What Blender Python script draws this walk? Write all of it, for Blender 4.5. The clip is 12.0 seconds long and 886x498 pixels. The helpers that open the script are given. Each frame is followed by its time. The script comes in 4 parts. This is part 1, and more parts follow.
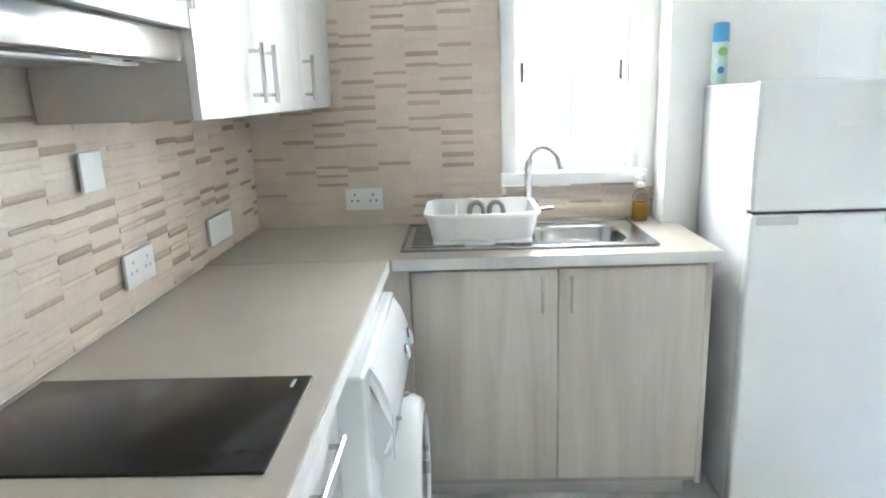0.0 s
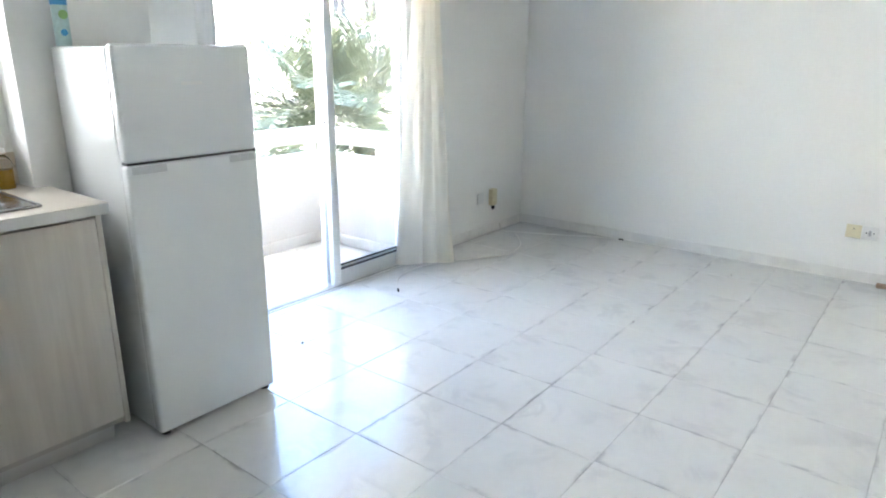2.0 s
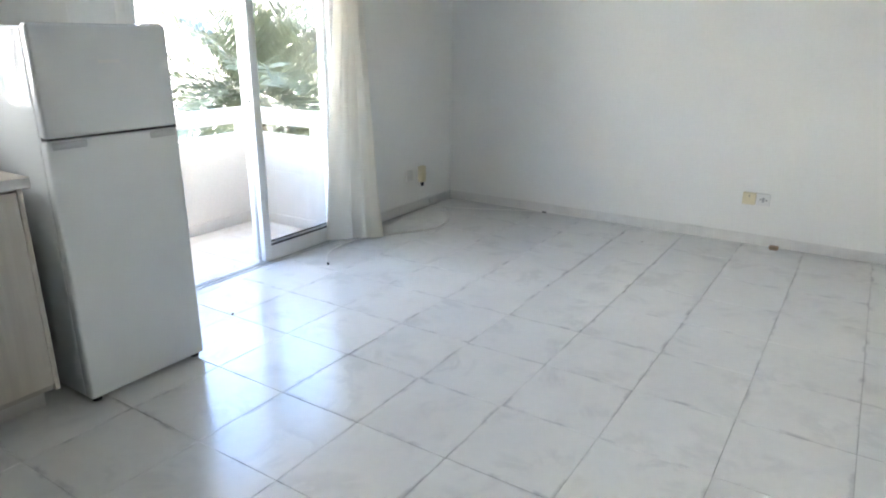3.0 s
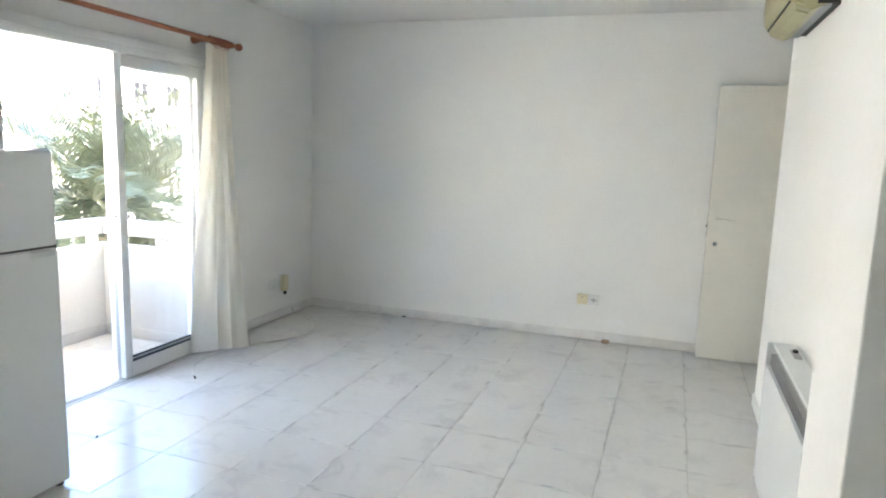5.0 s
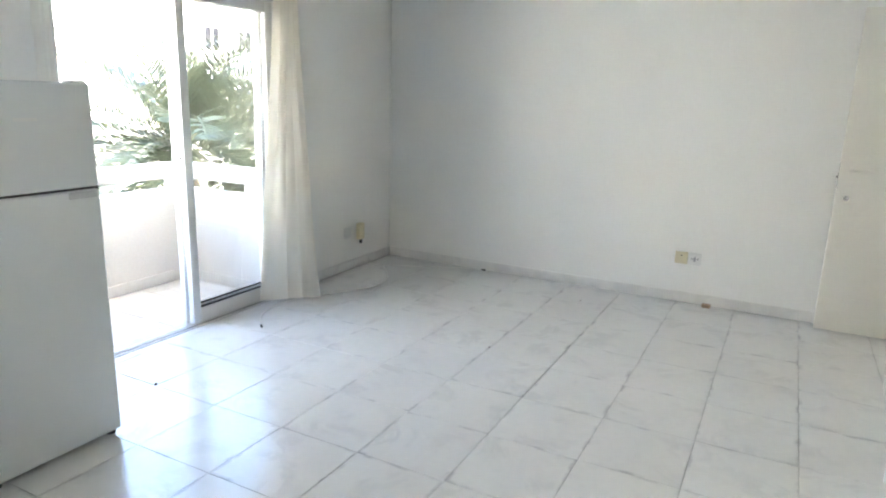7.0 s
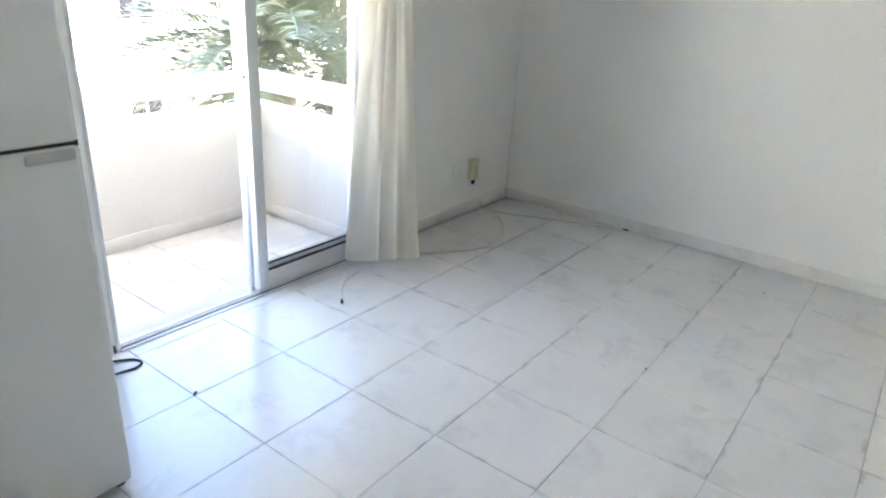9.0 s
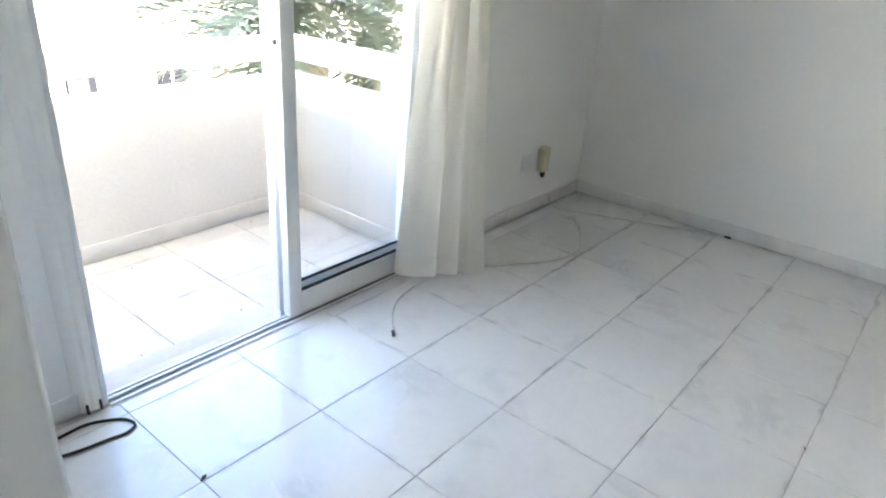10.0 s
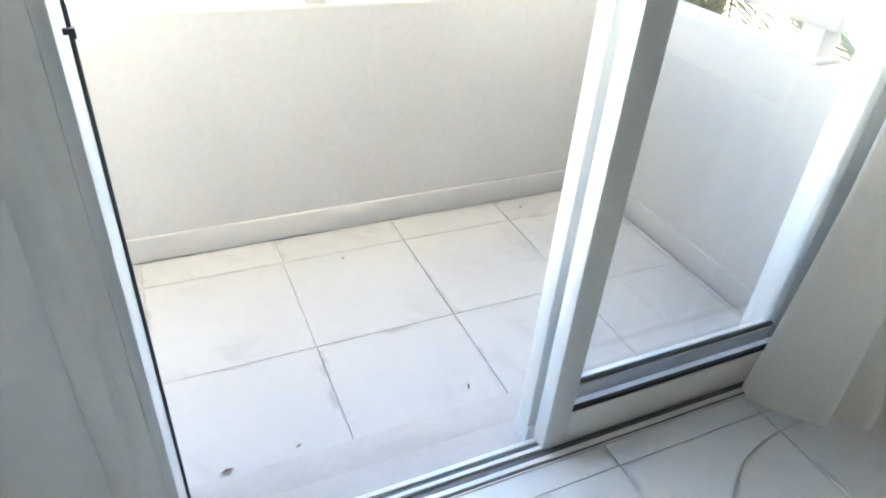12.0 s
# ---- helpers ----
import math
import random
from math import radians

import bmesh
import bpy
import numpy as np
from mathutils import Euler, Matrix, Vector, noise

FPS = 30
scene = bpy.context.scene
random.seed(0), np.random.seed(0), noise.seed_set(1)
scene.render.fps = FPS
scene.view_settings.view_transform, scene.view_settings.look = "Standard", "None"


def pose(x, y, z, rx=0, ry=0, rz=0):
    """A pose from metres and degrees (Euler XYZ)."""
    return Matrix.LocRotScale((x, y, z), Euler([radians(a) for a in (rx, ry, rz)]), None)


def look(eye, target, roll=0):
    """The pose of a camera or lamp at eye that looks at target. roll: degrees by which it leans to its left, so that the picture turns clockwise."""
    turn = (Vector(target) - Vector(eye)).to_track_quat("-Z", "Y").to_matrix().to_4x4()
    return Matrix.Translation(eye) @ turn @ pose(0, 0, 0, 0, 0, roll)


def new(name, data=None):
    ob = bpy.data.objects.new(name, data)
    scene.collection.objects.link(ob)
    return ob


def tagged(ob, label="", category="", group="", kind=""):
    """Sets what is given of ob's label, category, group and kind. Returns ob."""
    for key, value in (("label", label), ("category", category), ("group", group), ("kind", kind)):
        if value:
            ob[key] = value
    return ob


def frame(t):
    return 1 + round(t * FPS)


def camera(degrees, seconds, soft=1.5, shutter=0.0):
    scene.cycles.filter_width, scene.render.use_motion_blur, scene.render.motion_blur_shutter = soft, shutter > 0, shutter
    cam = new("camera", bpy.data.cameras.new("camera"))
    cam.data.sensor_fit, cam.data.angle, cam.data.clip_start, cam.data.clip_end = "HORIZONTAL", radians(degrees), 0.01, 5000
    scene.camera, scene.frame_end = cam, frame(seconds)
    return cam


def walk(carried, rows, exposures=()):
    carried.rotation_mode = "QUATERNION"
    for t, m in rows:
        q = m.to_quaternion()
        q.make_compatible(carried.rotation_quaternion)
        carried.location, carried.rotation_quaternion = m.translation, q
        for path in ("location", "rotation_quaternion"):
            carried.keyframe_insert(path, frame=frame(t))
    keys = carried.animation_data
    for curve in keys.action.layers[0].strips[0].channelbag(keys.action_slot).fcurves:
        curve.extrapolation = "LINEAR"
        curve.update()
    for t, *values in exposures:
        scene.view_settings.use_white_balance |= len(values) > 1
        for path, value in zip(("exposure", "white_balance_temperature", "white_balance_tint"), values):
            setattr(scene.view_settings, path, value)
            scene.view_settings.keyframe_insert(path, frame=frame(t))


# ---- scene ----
cam = camera(68.4, 12.0, soft=2.0)
PATH = [
    (0, (0.331, 0.089, 1.432), (0.263, 2.033, 0.967), -2.1),
    (0.5, (0.359, 0.124, 1.431), (0.815, 2.011, 0.951), -0.4),
    (1, (0.274, 0.089, 1.408), (1.308, 1.728, 0.912), -1.8),
    (1.5, (0.169, -0.025, 1.402), (1.514, 1.346, 0.843), -0.5),
    (2, (0.138, -0.125, 1.4), (1.65, 1.056, 0.834), 0.3),
    (2.5, (0.108, -0.228, 1.384), (1.695, 0.83, 0.785), 0.7),
    (3, (0.049, -0.348, 1.389), (1.644, 0.691, 0.776), 0.3),
    (3.5, (-0.017, -0.367, 1.391), (1.664, 0.528, 0.778), 0.3),
    (3.7, (-0.094, -0.32, 1.393), (1.655, 0.441, 0.79), 0.3),
    (5.3, (-0.264, -0.325, 1.503), (1.606, 0.345, 1.263), 1.6),
    (5.5, (-0.263, -0.33, 1.495), (1.607, 0.349, 1.288), 1.4),
    (6, (-0.238, -0.347, 1.474), (1.622, 0.351, 1.238), 1.3),
    (6.5, (-0.112, -0.308, 1.459), (1.69, 0.481, 1.097), 0.5),
    (7, (0.116, -0.297, 1.432), (1.842, 0.603, 0.97), 1.7),
    (7.2, (0.19, -0.245, 1.43), (1.883, 0.675, 0.893), 2.7),
    (8.8, (0.895, 0.363, 1.448), (2.421, 1.42, 0.704), 3.5),
    (9, (1.006, 0.426, 1.457), (2.499, 1.516, 0.694), 3.5),
    (9.5, (1.235, 0.755, 1.357), (2.751, 1.815, 0.597), 3.5),
    (10, (1.434, 1.028, 1.345), (2.861, 2.146, 0.499), 4.2),
    (10.5, (1.669, 1.31, 1.304), (2.9, 2.573, 0.361), 4.1),
    (11, (1.848, 1.55, 1.186), (3.0, 2.834, 0.174), 3.1),
    (11.5, (1.987, 1.825, 1.16), (2.988, 3.142, 0.037), 4.5),
    (12, (2.139, 2.076, 1.139), (2.875, 3.553, 0.009), 4.5),
]
EXPOSURES = [
    (0.0, 5.95, 6200, 8), (0.5, 6.12, 6200, 8), (1.0, 6.12, 6250, 8), (1.5, 5.52, 6300, 8), (2.0, 5.16, 6350, 9), (2.5, 4.87, 6400, 9), (3.5, 4.73, 6450, 10),
    (5.5, 4.91, 6700, 9), (6.5, 4.92, 6600, 9), (7.0, 4.87, 6650, 9), (9.0, 4.73, 6650, 10), (10.0, 4.70, 6650, 9), (11.0, 4.42, 6700, 7), (11.5, 4.30, 6800, 6), (12.0, 4.14, 6800, 5),
]
walk(cam, [(t, look(eye, target, roll)) for t, eye, target, roll in PATH], EXPOSURES)


# ---- world, sun and daylight ----
SUN_ELEV, SUN_AZ = radians(48), radians(200)
world = bpy.data.worlds.new("sky")
scene.world = world
world.use_nodes = True
wn = world.node_tree
sky = wn.nodes.new("ShaderNodeTexSky")
sky.sky_type, sky.sun_disc = "NISHITA", False
sky.sun_elevation, sky.sun_rotation = SUN_ELEV, SUN_AZ
wn.links.new(sky.outputs[0], wn.nodes["Background"].inputs[0])
wn.nodes["Background"].inputs[1].default_value = 0.15
sun = new("sun", bpy.data.lights.new("sun", "SUN"))
sun.data.energy, sun.data.angle, sun.data.color = 5.0, radians(0.5), (1.0, 0.95, 0.87)
sd = Vector((math.sin(SUN_AZ) * math.cos(SUN_ELEV), math.cos(SUN_AZ) * math.cos(SUN_ELEV), math.sin(SUN_ELEV)))
sun.matrix_world = look((0, 0, 30), Vector((0, 0, 30)) - sd)

# daylight in the opening of the kitchen window
wl = new("window_daylight", bpy.data.lights.new("window_daylight", "AREA"))
wl.data.shape, wl.data.size, wl.data.size_y, wl.data.energy, wl.data.color = "RECTANGLE", 0.50, 1.02, 0.6, (0.97, 0.98, 1.0)
wl.matrix_world = look((0.7625, 2.93, 1.61), (0.7625, 0.0, 1.61))


# ---- materials ----
def mat(name, base, rough=0.5, metal=0.0, var=0.06, scale=3.0, fine=60.0, bump=0.05, stretch=(1, 1, 1), spec=0.5, island=0.0, per_object=0.0, coat=0.0):
    """A surface with cloudy variation, fine grain and bump."""
    m = bpy.data.materials.new(name)
    m.use_nodes = True
    nt = m.node_tree
    p = nt.nodes["Principled BSDF"]
    p.inputs["Roughness"].default_value = rough
    p.inputs["Metallic"].default_value = metal
    p.inputs["Specular IOR Level"].default_value = spec
    p.inputs["Coat Weight"].default_value = coat
    geo = nt.nodes.new("ShaderNodeNewGeometry")
    mp = nt.nodes.new("ShaderNodeMapping")
    mp.inputs["Scale"].default_value = stretch
    nt.links.new(geo.outputs["Position"], mp.inputs["Vector"])
    n1 = nt.nodes.new("ShaderNodeTexNoise")
    n1.inputs["Scale"].default_value, n1.inputs["Detail"].default_value = scale, 6
    n2 = nt.nodes.new("ShaderNodeTexNoise")
    n2.inputs["Scale"].default_value, n2.inputs["Detail"].default_value = fine, 4
    nt.links.new(mp.outputs[0], n1.inputs["Vector"])
    nt.links.new(mp.outputs[0], n2.inputs["Vector"])
    add = nt.nodes.new("ShaderNodeMath")
    add.operation = "MULTIPLY_ADD"
    nt.links.new(n2.outputs[0], add.inputs[0])
    add.inputs[1].default_value = 0.5
    nt.links.new(n1.outputs[0], add.inputs[2])
    last = add.outputs[0]
    if island or per_object:
        src = geo.outputs["Random Per Island"] if island else nt.nodes.new("ShaderNodeObjectInfo").outputs["Random"]
        mix = nt.nodes.new("ShaderNodeMath")
        mix.operation = "MULTIPLY_ADD"
        nt.links.new(src, mix.inputs[0])
        mix.inputs[1].default_value = island or per_object
        nt.links.new(last, mix.inputs[2])
        last = mix.outputs[0]
    rng = nt.nodes.new("ShaderNodeMapRange")
    rng.inputs["From Min"].default_value, rng.inputs["From Max"].default_value = 0.35, 1.15 + (island or per_object)
    rng.inputs["To Min"].default_value, rng.inputs["To Max"].default_value = 1 - var * 2, 1 + var * 2
    nt.links.new(last, rng.inputs["Value"])
    mul = nt.nodes.new("ShaderNodeMix")
    mul.data_type, mul.blend_type = "RGBA", "MULTIPLY"
    mul.inputs["Factor"].default_value = 1
    mul.inputs["A"].default_value = (*base, 1)
    nt.links.new(rng.outputs[0], mul.inputs["B"])
    nt.links.new(mul.outputs["Result"], p.inputs["Base Color"])
    bp = nt.nodes.new("ShaderNodeBump")
    bp.inputs["Strength"].default_value, bp.inputs["Distance"].default_value = bump, 0.01
    nt.links.new(add.outputs[0], bp.inputs["Height"])
    nt.links.new(bp.outputs[0], p.inputs["Normal"])
    return m


def marble_tile(name, base, vein, rough, amount):
    """Glazed white tile with smoky grey-blue veins that differ from tile to tile."""
    m = mat(name, base, rough, var=0.03, scale=2.5, fine=25, bump=0.02)
    nt = m.node_tree
    p = nt.nodes["Principled BSDF"]
    old = p.inputs["Base Color"].links[0].from_socket
    geo = nt.nodes.new("ShaderNodeNewGeometry")
    info = nt.nodes.new("ShaderNodeObjectInfo")
    off = nt.nodes.new("ShaderNodeVectorMath")
    off.operation = "MULTIPLY_ADD"
    nt.links.new(info.outputs["Random"], off.inputs[0])
    off.inputs[1].default_value = (37, 51, 0)
    nt.links.new(geo.outputs["Position"], off.inputs[2])
    tex = nt.nodes.new("ShaderNodeTexNoise")
    tex.inputs["Scale"].default_value, tex.inputs["Detail"].default_value, tex.inputs["Distortion"].default_value = 3.2, 9, 1.1
    tex.inputs["Roughness"].default_value = 0.62
    nt.links.new(off.outputs[0], tex.inputs["Vector"])
    dist = nt.nodes.new("ShaderNodeMath")
    dist.operation = "SUBTRACT"
    nt.links.new(tex.outputs[0], dist.inputs[0])
    dist.inputs[1].default_value = 0.5
    ab = nt.nodes.new("ShaderNodeMath")
    ab.operation = "ABSOLUTE"
    nt.links.new(dist.outputs[0], ab.inputs[0])
    rg = nt.nodes.new("ShaderNodeMapRange")
    rg.interpolation_type = "SMOOTHSTEP"
    rg.inputs["From Min"].default_value, rg.inputs["From Max"].default_value = 0.0, 0.10
    rg.inputs["To Min"].default_value, rg.inputs["To Max"].default_value = amount, 0.0
    nt.links.new(ab.outputs[0], rg.inputs["Value"])
    gate = nt.nodes.new("ShaderNodeTexNoise")
    gate.inputs["Scale"].default_value = 4.0
    nt.links.new(off.outputs[0], gate.inputs["Vector"])
    gr = nt.nodes.new("ShaderNodeMapRange")
    gr.interpolation_type = "SMOOTHSTEP"
    gr.inputs["From Min"].default_value, gr.inputs["From Max"].default_value = 0.47, 0.66
    nt.links.new(gate.outputs[0], gr.inputs["Value"])
    fac = nt.nodes.new("ShaderNodeMath")
    fac.operation = "MULTIPLY"
    nt.links.new(rg.outputs[0], fac.inputs[0])
    nt.links.new(gr.outputs[0], fac.inputs[1])
    # grime trodden into the rims of each tile, in uneven patches
    tc = nt.nodes.new("ShaderNodeTexCoord")
    cen = nt.nodes.new("ShaderNodeVectorMath")
    cen.operation = "SUBTRACT"
    cen.inputs[1].default_value = (0.5, 0.5, 0.5)
    nt.links.new(tc.outputs["Generated"], cen.inputs[0])
    av = nt.nodes.new("ShaderNodeVectorMath")
    av.operation = "ABSOLUTE"
    nt.links.new(cen.outputs[0], av.inputs[0])
    sp = nt.nodes.new("ShaderNodeSeparateXYZ")
    nt.links.new(av.outputs[0], sp.inputs[0])
    mxm = nt.nodes.new("ShaderNodeMath")
    mxm.operation = "MAXIMUM"
    nt.links.new(sp.outputs[0], mxm.inputs[0])
    nt.links.new(sp.outputs[1], mxm.inputs[1])
    wob = nt.nodes.new("ShaderNodeMath")
    wob.operation = "MULTIPLY_ADD"
    nt.links.new(tex.outputs[0], wob.inputs[0])
    wob.inputs[1].default_value = 0.16
    nt.links.new(mxm.outputs[0], wob.inputs[2])
    er = nt.nodes.new("ShaderNodeMapRange")
    er.interpolation_type = "SMOOTHSTEP"
    er.inputs["From Min"].default_value, er.inputs["From Max"].default_value = 0.535, 0.585
    er.inputs["To Max"].default_value = amount * 0.9
    nt.links.new(wob.outputs[0], er.inputs["Value"])
    g2 = nt.nodes.new("ShaderNodeTexNoise")
    g2.inputs["Scale"].default_value, g2.inputs["Detail"].default_value = 7.0, 5
    nt.links.new(off.outputs[0], g2.inputs["Vector"])
    g2r = nt.nodes.new("ShaderNodeMapRange")
    g2r.interpolation_type = "SMOOTHSTEP"
    g2r.inputs["From Min"].default_value, g2r.inputs["From Max"].default_value = 0.47, 0.66
    nt.links.new(g2.outputs[0], g2r.inputs["Value"])
    em = nt.nodes.new("ShaderNodeMath")
    em.operation = "MULTIPLY"
    nt.links.new(er.outputs[0], em.inputs[0])
    nt.links.new(g2r.outputs[0], em.inputs[1])
    half = nt.nodes.new("ShaderNodeMath")
    half.operation = "MULTIPLY"
    half.inputs[1].default_value = 0.3
    nt.links.new(fac.outputs[0], half.inputs[0])
    both = nt.nodes.new("ShaderNodeMath")
    both.operation = "MAXIMUM"
    nt.links.new(em.outputs[0], both.inputs[0])
    nt.links.new(half.outputs[0], both.inputs[1])
    mx = nt.nodes.new("ShaderNodeMix")
    mx.data_type = "RGBA"
    nt.links.new(both.outputs[0], mx.inputs["Factor"])
    nt.links.new(old, mx.inputs["A"])
    mx.inputs["B"].default_value = (*vein, 1)
    nt.links.new(mx.outputs["Result"], p.inputs["Base Color"])
    return m


def glass_mat(name, tint=(0.985, 0.995, 0.993)):
    m = bpy.data.materials.new(name)
    m.use_nodes = True
    nt = m.node_tree
    p = nt.nodes["Principled BSDF"]
    p.inputs["Base Color"].default_value = (*tint, 1)
    p.inputs["Roughness"].default_value = 0.0
    p.inputs["IOR"].default_value = 1.45
    p.inputs["Transmission Weight"].default_value = 1.0
    return m


def cloth_mat(name, base, through_amount):
    m = mat(name, base, 0.85, var=0.05, scale=5, fine=350, bump=0.12, stretch=(1, 1, 0.25))
    nt = m.node_tree
    p = nt.nodes["Principled BSDF"]
    tr = nt.nodes.new("ShaderNodeBsdfTranslucent")
    nt.links.new(p.inputs["Base Color"].links[0].from_socket, tr.inputs["Color"])
    mx = nt.nodes.new("ShaderNodeMixShader")
    mx.inputs[0].default_value = through_amount
    out = nt.nodes["Material Output"]
    nt.links.new(p.outputs[0], mx.inputs[1])
    nt.links.new(tr.outputs[0], mx.inputs[2])
    nt.links.new(mx.outputs[0], out.inputs["Surface"])
    return m


def wood_mat(name, light, dark, rough, axis_stretch, contrast=1.0):
    """Long streaky grain along one axis."""
    m = mat(name, light, rough, var=0.05, scale=2.2, fine=40, bump=0.03, stretch=axis_stretch)
    nt = m.node_tree
    p = nt.nodes["Principled BSDF"]
    old = p.inputs["Base Color"].links[0].from_socket
    geo = nt.nodes.new("ShaderNodeNewGeometry")
    mp = nt.nodes.new("ShaderNodeMapping")
    mp.inputs["Scale"].default_value = axis_stretch
    nt.links.new(geo.outputs["Position"], mp.inputs["Vector"])
    n = nt.nodes.new("ShaderNodeTexNoise")
    n.inputs["Scale"].default_value, n.inputs["Detail"].default_value, n.inputs["Distortion"].default_value = 6, 9, 0.5
    nt.links.new(mp.outputs[0], n.inputs["Vector"])
    r = nt.nodes.new("ShaderNodeMapRange")
    r.inputs["From Min"].default_value, r.inputs["From Max"].default_value = 0.4, 0.75
    r.inputs["To Max"].default_value = contrast
    nt.links.new(n.outputs[0], r.inputs["Value"])
    mx = nt.nodes.new("ShaderNodeMix")
    mx.data_type = "RGBA"
    nt.links.new(r.outputs[0], mx.inputs["Factor"])
    nt.links.new(old, mx.inputs["A"])
    mx.inputs["B"].default_value = (*dark, 1)
    nt.links.new(mx.outputs["Result"], p.inputs["Base Color"])
    return m


PLASTER = mat("white_plaster", (0.88, 0.875, 0.845), 0.75, var=0.02, scale=1.2, fine=45, bump=0.12)
CEIL = mat("ceiling_paint", (0.88, 0.875, 0.85), 0.85, var=0.015, scale=0.8, fine=60, bump=0.06)
TILE = marble_tile("marble_floor_tile", (0.755, 0.75, 0.735), (0.40, 0.40, 0.42), 0.20, 0.72)
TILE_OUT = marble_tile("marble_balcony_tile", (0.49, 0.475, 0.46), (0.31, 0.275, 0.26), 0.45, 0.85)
GROUT = mat("grey_grout", (0.50, 0.49, 0.48), 0.9, var=0.2, scale=8, fine=120, bump=0.2)
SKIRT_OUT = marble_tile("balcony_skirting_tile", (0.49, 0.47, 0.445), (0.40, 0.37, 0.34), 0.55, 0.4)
SKIRT = marble_tile("skirting_tile", (0.80, 0.79, 0.76), (0.58, 0.57, 0.56), 0.3, 0.35)
SPLIT = mat("split_face_tile", (0.60, 0.515, 0.425), 0.48, var=0.10, scale=7, fine=90, bump=0.08, per_object=0.16)
# strip brown mixes the glaze's own tone with painted shade under the ledges
SPLIT_SHADE = mat("split_face_tile_shade_strip", (0.47, 0.385, 0.30), 0.15, var=0.12, scale=7, fine=90, bump=0.08, island=0.5)
SPLIT_STUFF = mat("split_face_tile_field", (0.60, 0.515, 0.425), 0.48, var=0.10, scale=7, fine=90, bump=0.08, island=0.16)
WORKTOP = mat("beige_worktop", (0.44, 0.40, 0.34), 0.38, var=0.04, scale=9, fine=260, bump=0.04)
LAM_WOOD = wood_mat("greige_wood_laminate", (0.60, 0.555, 0.49), (0.44, 0.395, 0.34), 0.42, (2.6, 2.6, 0.22), 0.7)
LAM_WHITE = wood_mat("white_wood_laminate", (0.66, 0.65, 0.63), (0.58, 0.565, 0.545), 0.35, (3.2, 3.2, 0.32), 0.5)
KICK = mat("pale_kickboard", (0.55, 0.53, 0.50), 0.4, var=0.05, scale=6)
# cabinet sides: the shade they stand in is put into this darker colour
CARCASS_SHADED = mat("shaded_cabinet_side", (0.45, 0.41, 0.37), 0.5, var=0.04, scale=5)
STEEL = mat("brushed_steel", (0.40, 0.40, 0.40), 0.20, 1.0, var=0.04, scale=20, fine=300, bump=0.02, stretch=(1, 8, 1))
CHROME = mat("chrome", (0.58, 0.58, 0.59), 0.22, 1.0, var=0.01, scale=8, bump=0.0)
HOBGLASS = mat("black_ceramic_glass", (0.022, 0.018, 0.015), 0.22, var=0.2, scale=5, fine=60, bump=0.004)
PLASTIC = mat("white_plastic", (0.78, 0.78, 0.76), 0.35, var=0.02, scale=6, fine=80, bump=0.02)
ENAMEL = mat("white_enamel", (0.76, 0.78, 0.785), 0.07, var=0.015, scale=2.5, fine=220, bump=0.003)
GREYPL = mat("grey_plastic", (0.42, 0.43, 0.44), 0.4, var=0.04, scale=10)
DARKPL = mat("black_plastic", (0.02, 0.02, 0.022), 0.45, var=0.1, scale=12)
ACPL = mat("aged_olive_plastic", (0.50, 0.46, 0.27), 0.4, var=0.06, scale=7, fine=90, bump=0.02)
TAUPE = mat("taupe_plastic", (0.20, 0.17, 0.15), 0.45, var=0.04, scale=10)
GAP = mat("dark_gap", (0.05, 0.05, 0.05), 0.8, var=0.1, scale=10)
CREAMPL = mat("yellowed_plastic", (0.71, 0.645, 0.45), 0.4, var=0.06, scale=7, fine=90, bump=0.02)
ALU = mat("white_aluminium", (0.80, 0.80, 0.785), 0.35, var=0.02, scale=5, fine=150, bump=0.02)
CASE = mat("cream_casing_plaster", (0.90, 0.885, 0.84), 0.5, var=0.03, scale=2.0, fine=50, bump=0.05)
RAILMETAL = mat("grey_track_metal", (0.62, 0.63, 0.64), 0.45, 0.2, var=0.1, scale=15)
RUBBER = mat("dark_rubber_seal", (0.03, 0.03, 0.035), 0.6, var=0.1, scale=20)
GLASS = glass_mat("door_glass")
CURTAIN = cloth_mat("cream_curtain_cloth", (0.94, 0.91, 0.835), 0.6)
RODWOOD = wood_mat("reddish_rod_wood", (0.33, 0.11, 0.05), (0.20, 0.06, 0.03), 0.35, (0.6, 8, 8), 0.7)
DOORPAINT = mat("cream_door_paint", (0.80, 0.775, 0.70), 0.45, var=0.025, scale=2.5, fine=70, bump=0.04)
SOAP = mat("amber_soap", (0.55, 0.30, 0.03), 0.15, var=0.03, scale=5)
CLEARPL = glass_mat("clear_plastic", (0.93, 0.95, 0.93))
BLUE = mat("blue_plastic", (0.06, 0.32, 0.62), 0.3, var=0.05, scale=10)
LABEL = mat("pale_label_print", (0.55, 0.72, 0.70), 0.4, var=0.1, scale=30)
GREEN = mat("green_print", (0.30, 0.52, 0.20), 0.4, var=0.1, scale=40)
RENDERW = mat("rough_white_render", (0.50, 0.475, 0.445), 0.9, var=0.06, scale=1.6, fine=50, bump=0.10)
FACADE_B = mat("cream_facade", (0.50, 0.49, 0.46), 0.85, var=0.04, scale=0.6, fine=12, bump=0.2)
FACADE = mat("white_facade", (0.82, 0.81, 0.78), 0.85, var=0.04, scale=0.6, fine=12, bump=0.2)
FARGLASS = mat("dark_window", (0.010, 0.010, 0.012), 0.6, var=0.2, scale=0.8, spec=0.05)
BROWN = mat("brown_shutter", (0.20, 0.10, 0.07), 0.6, var=0.1, scale=4)
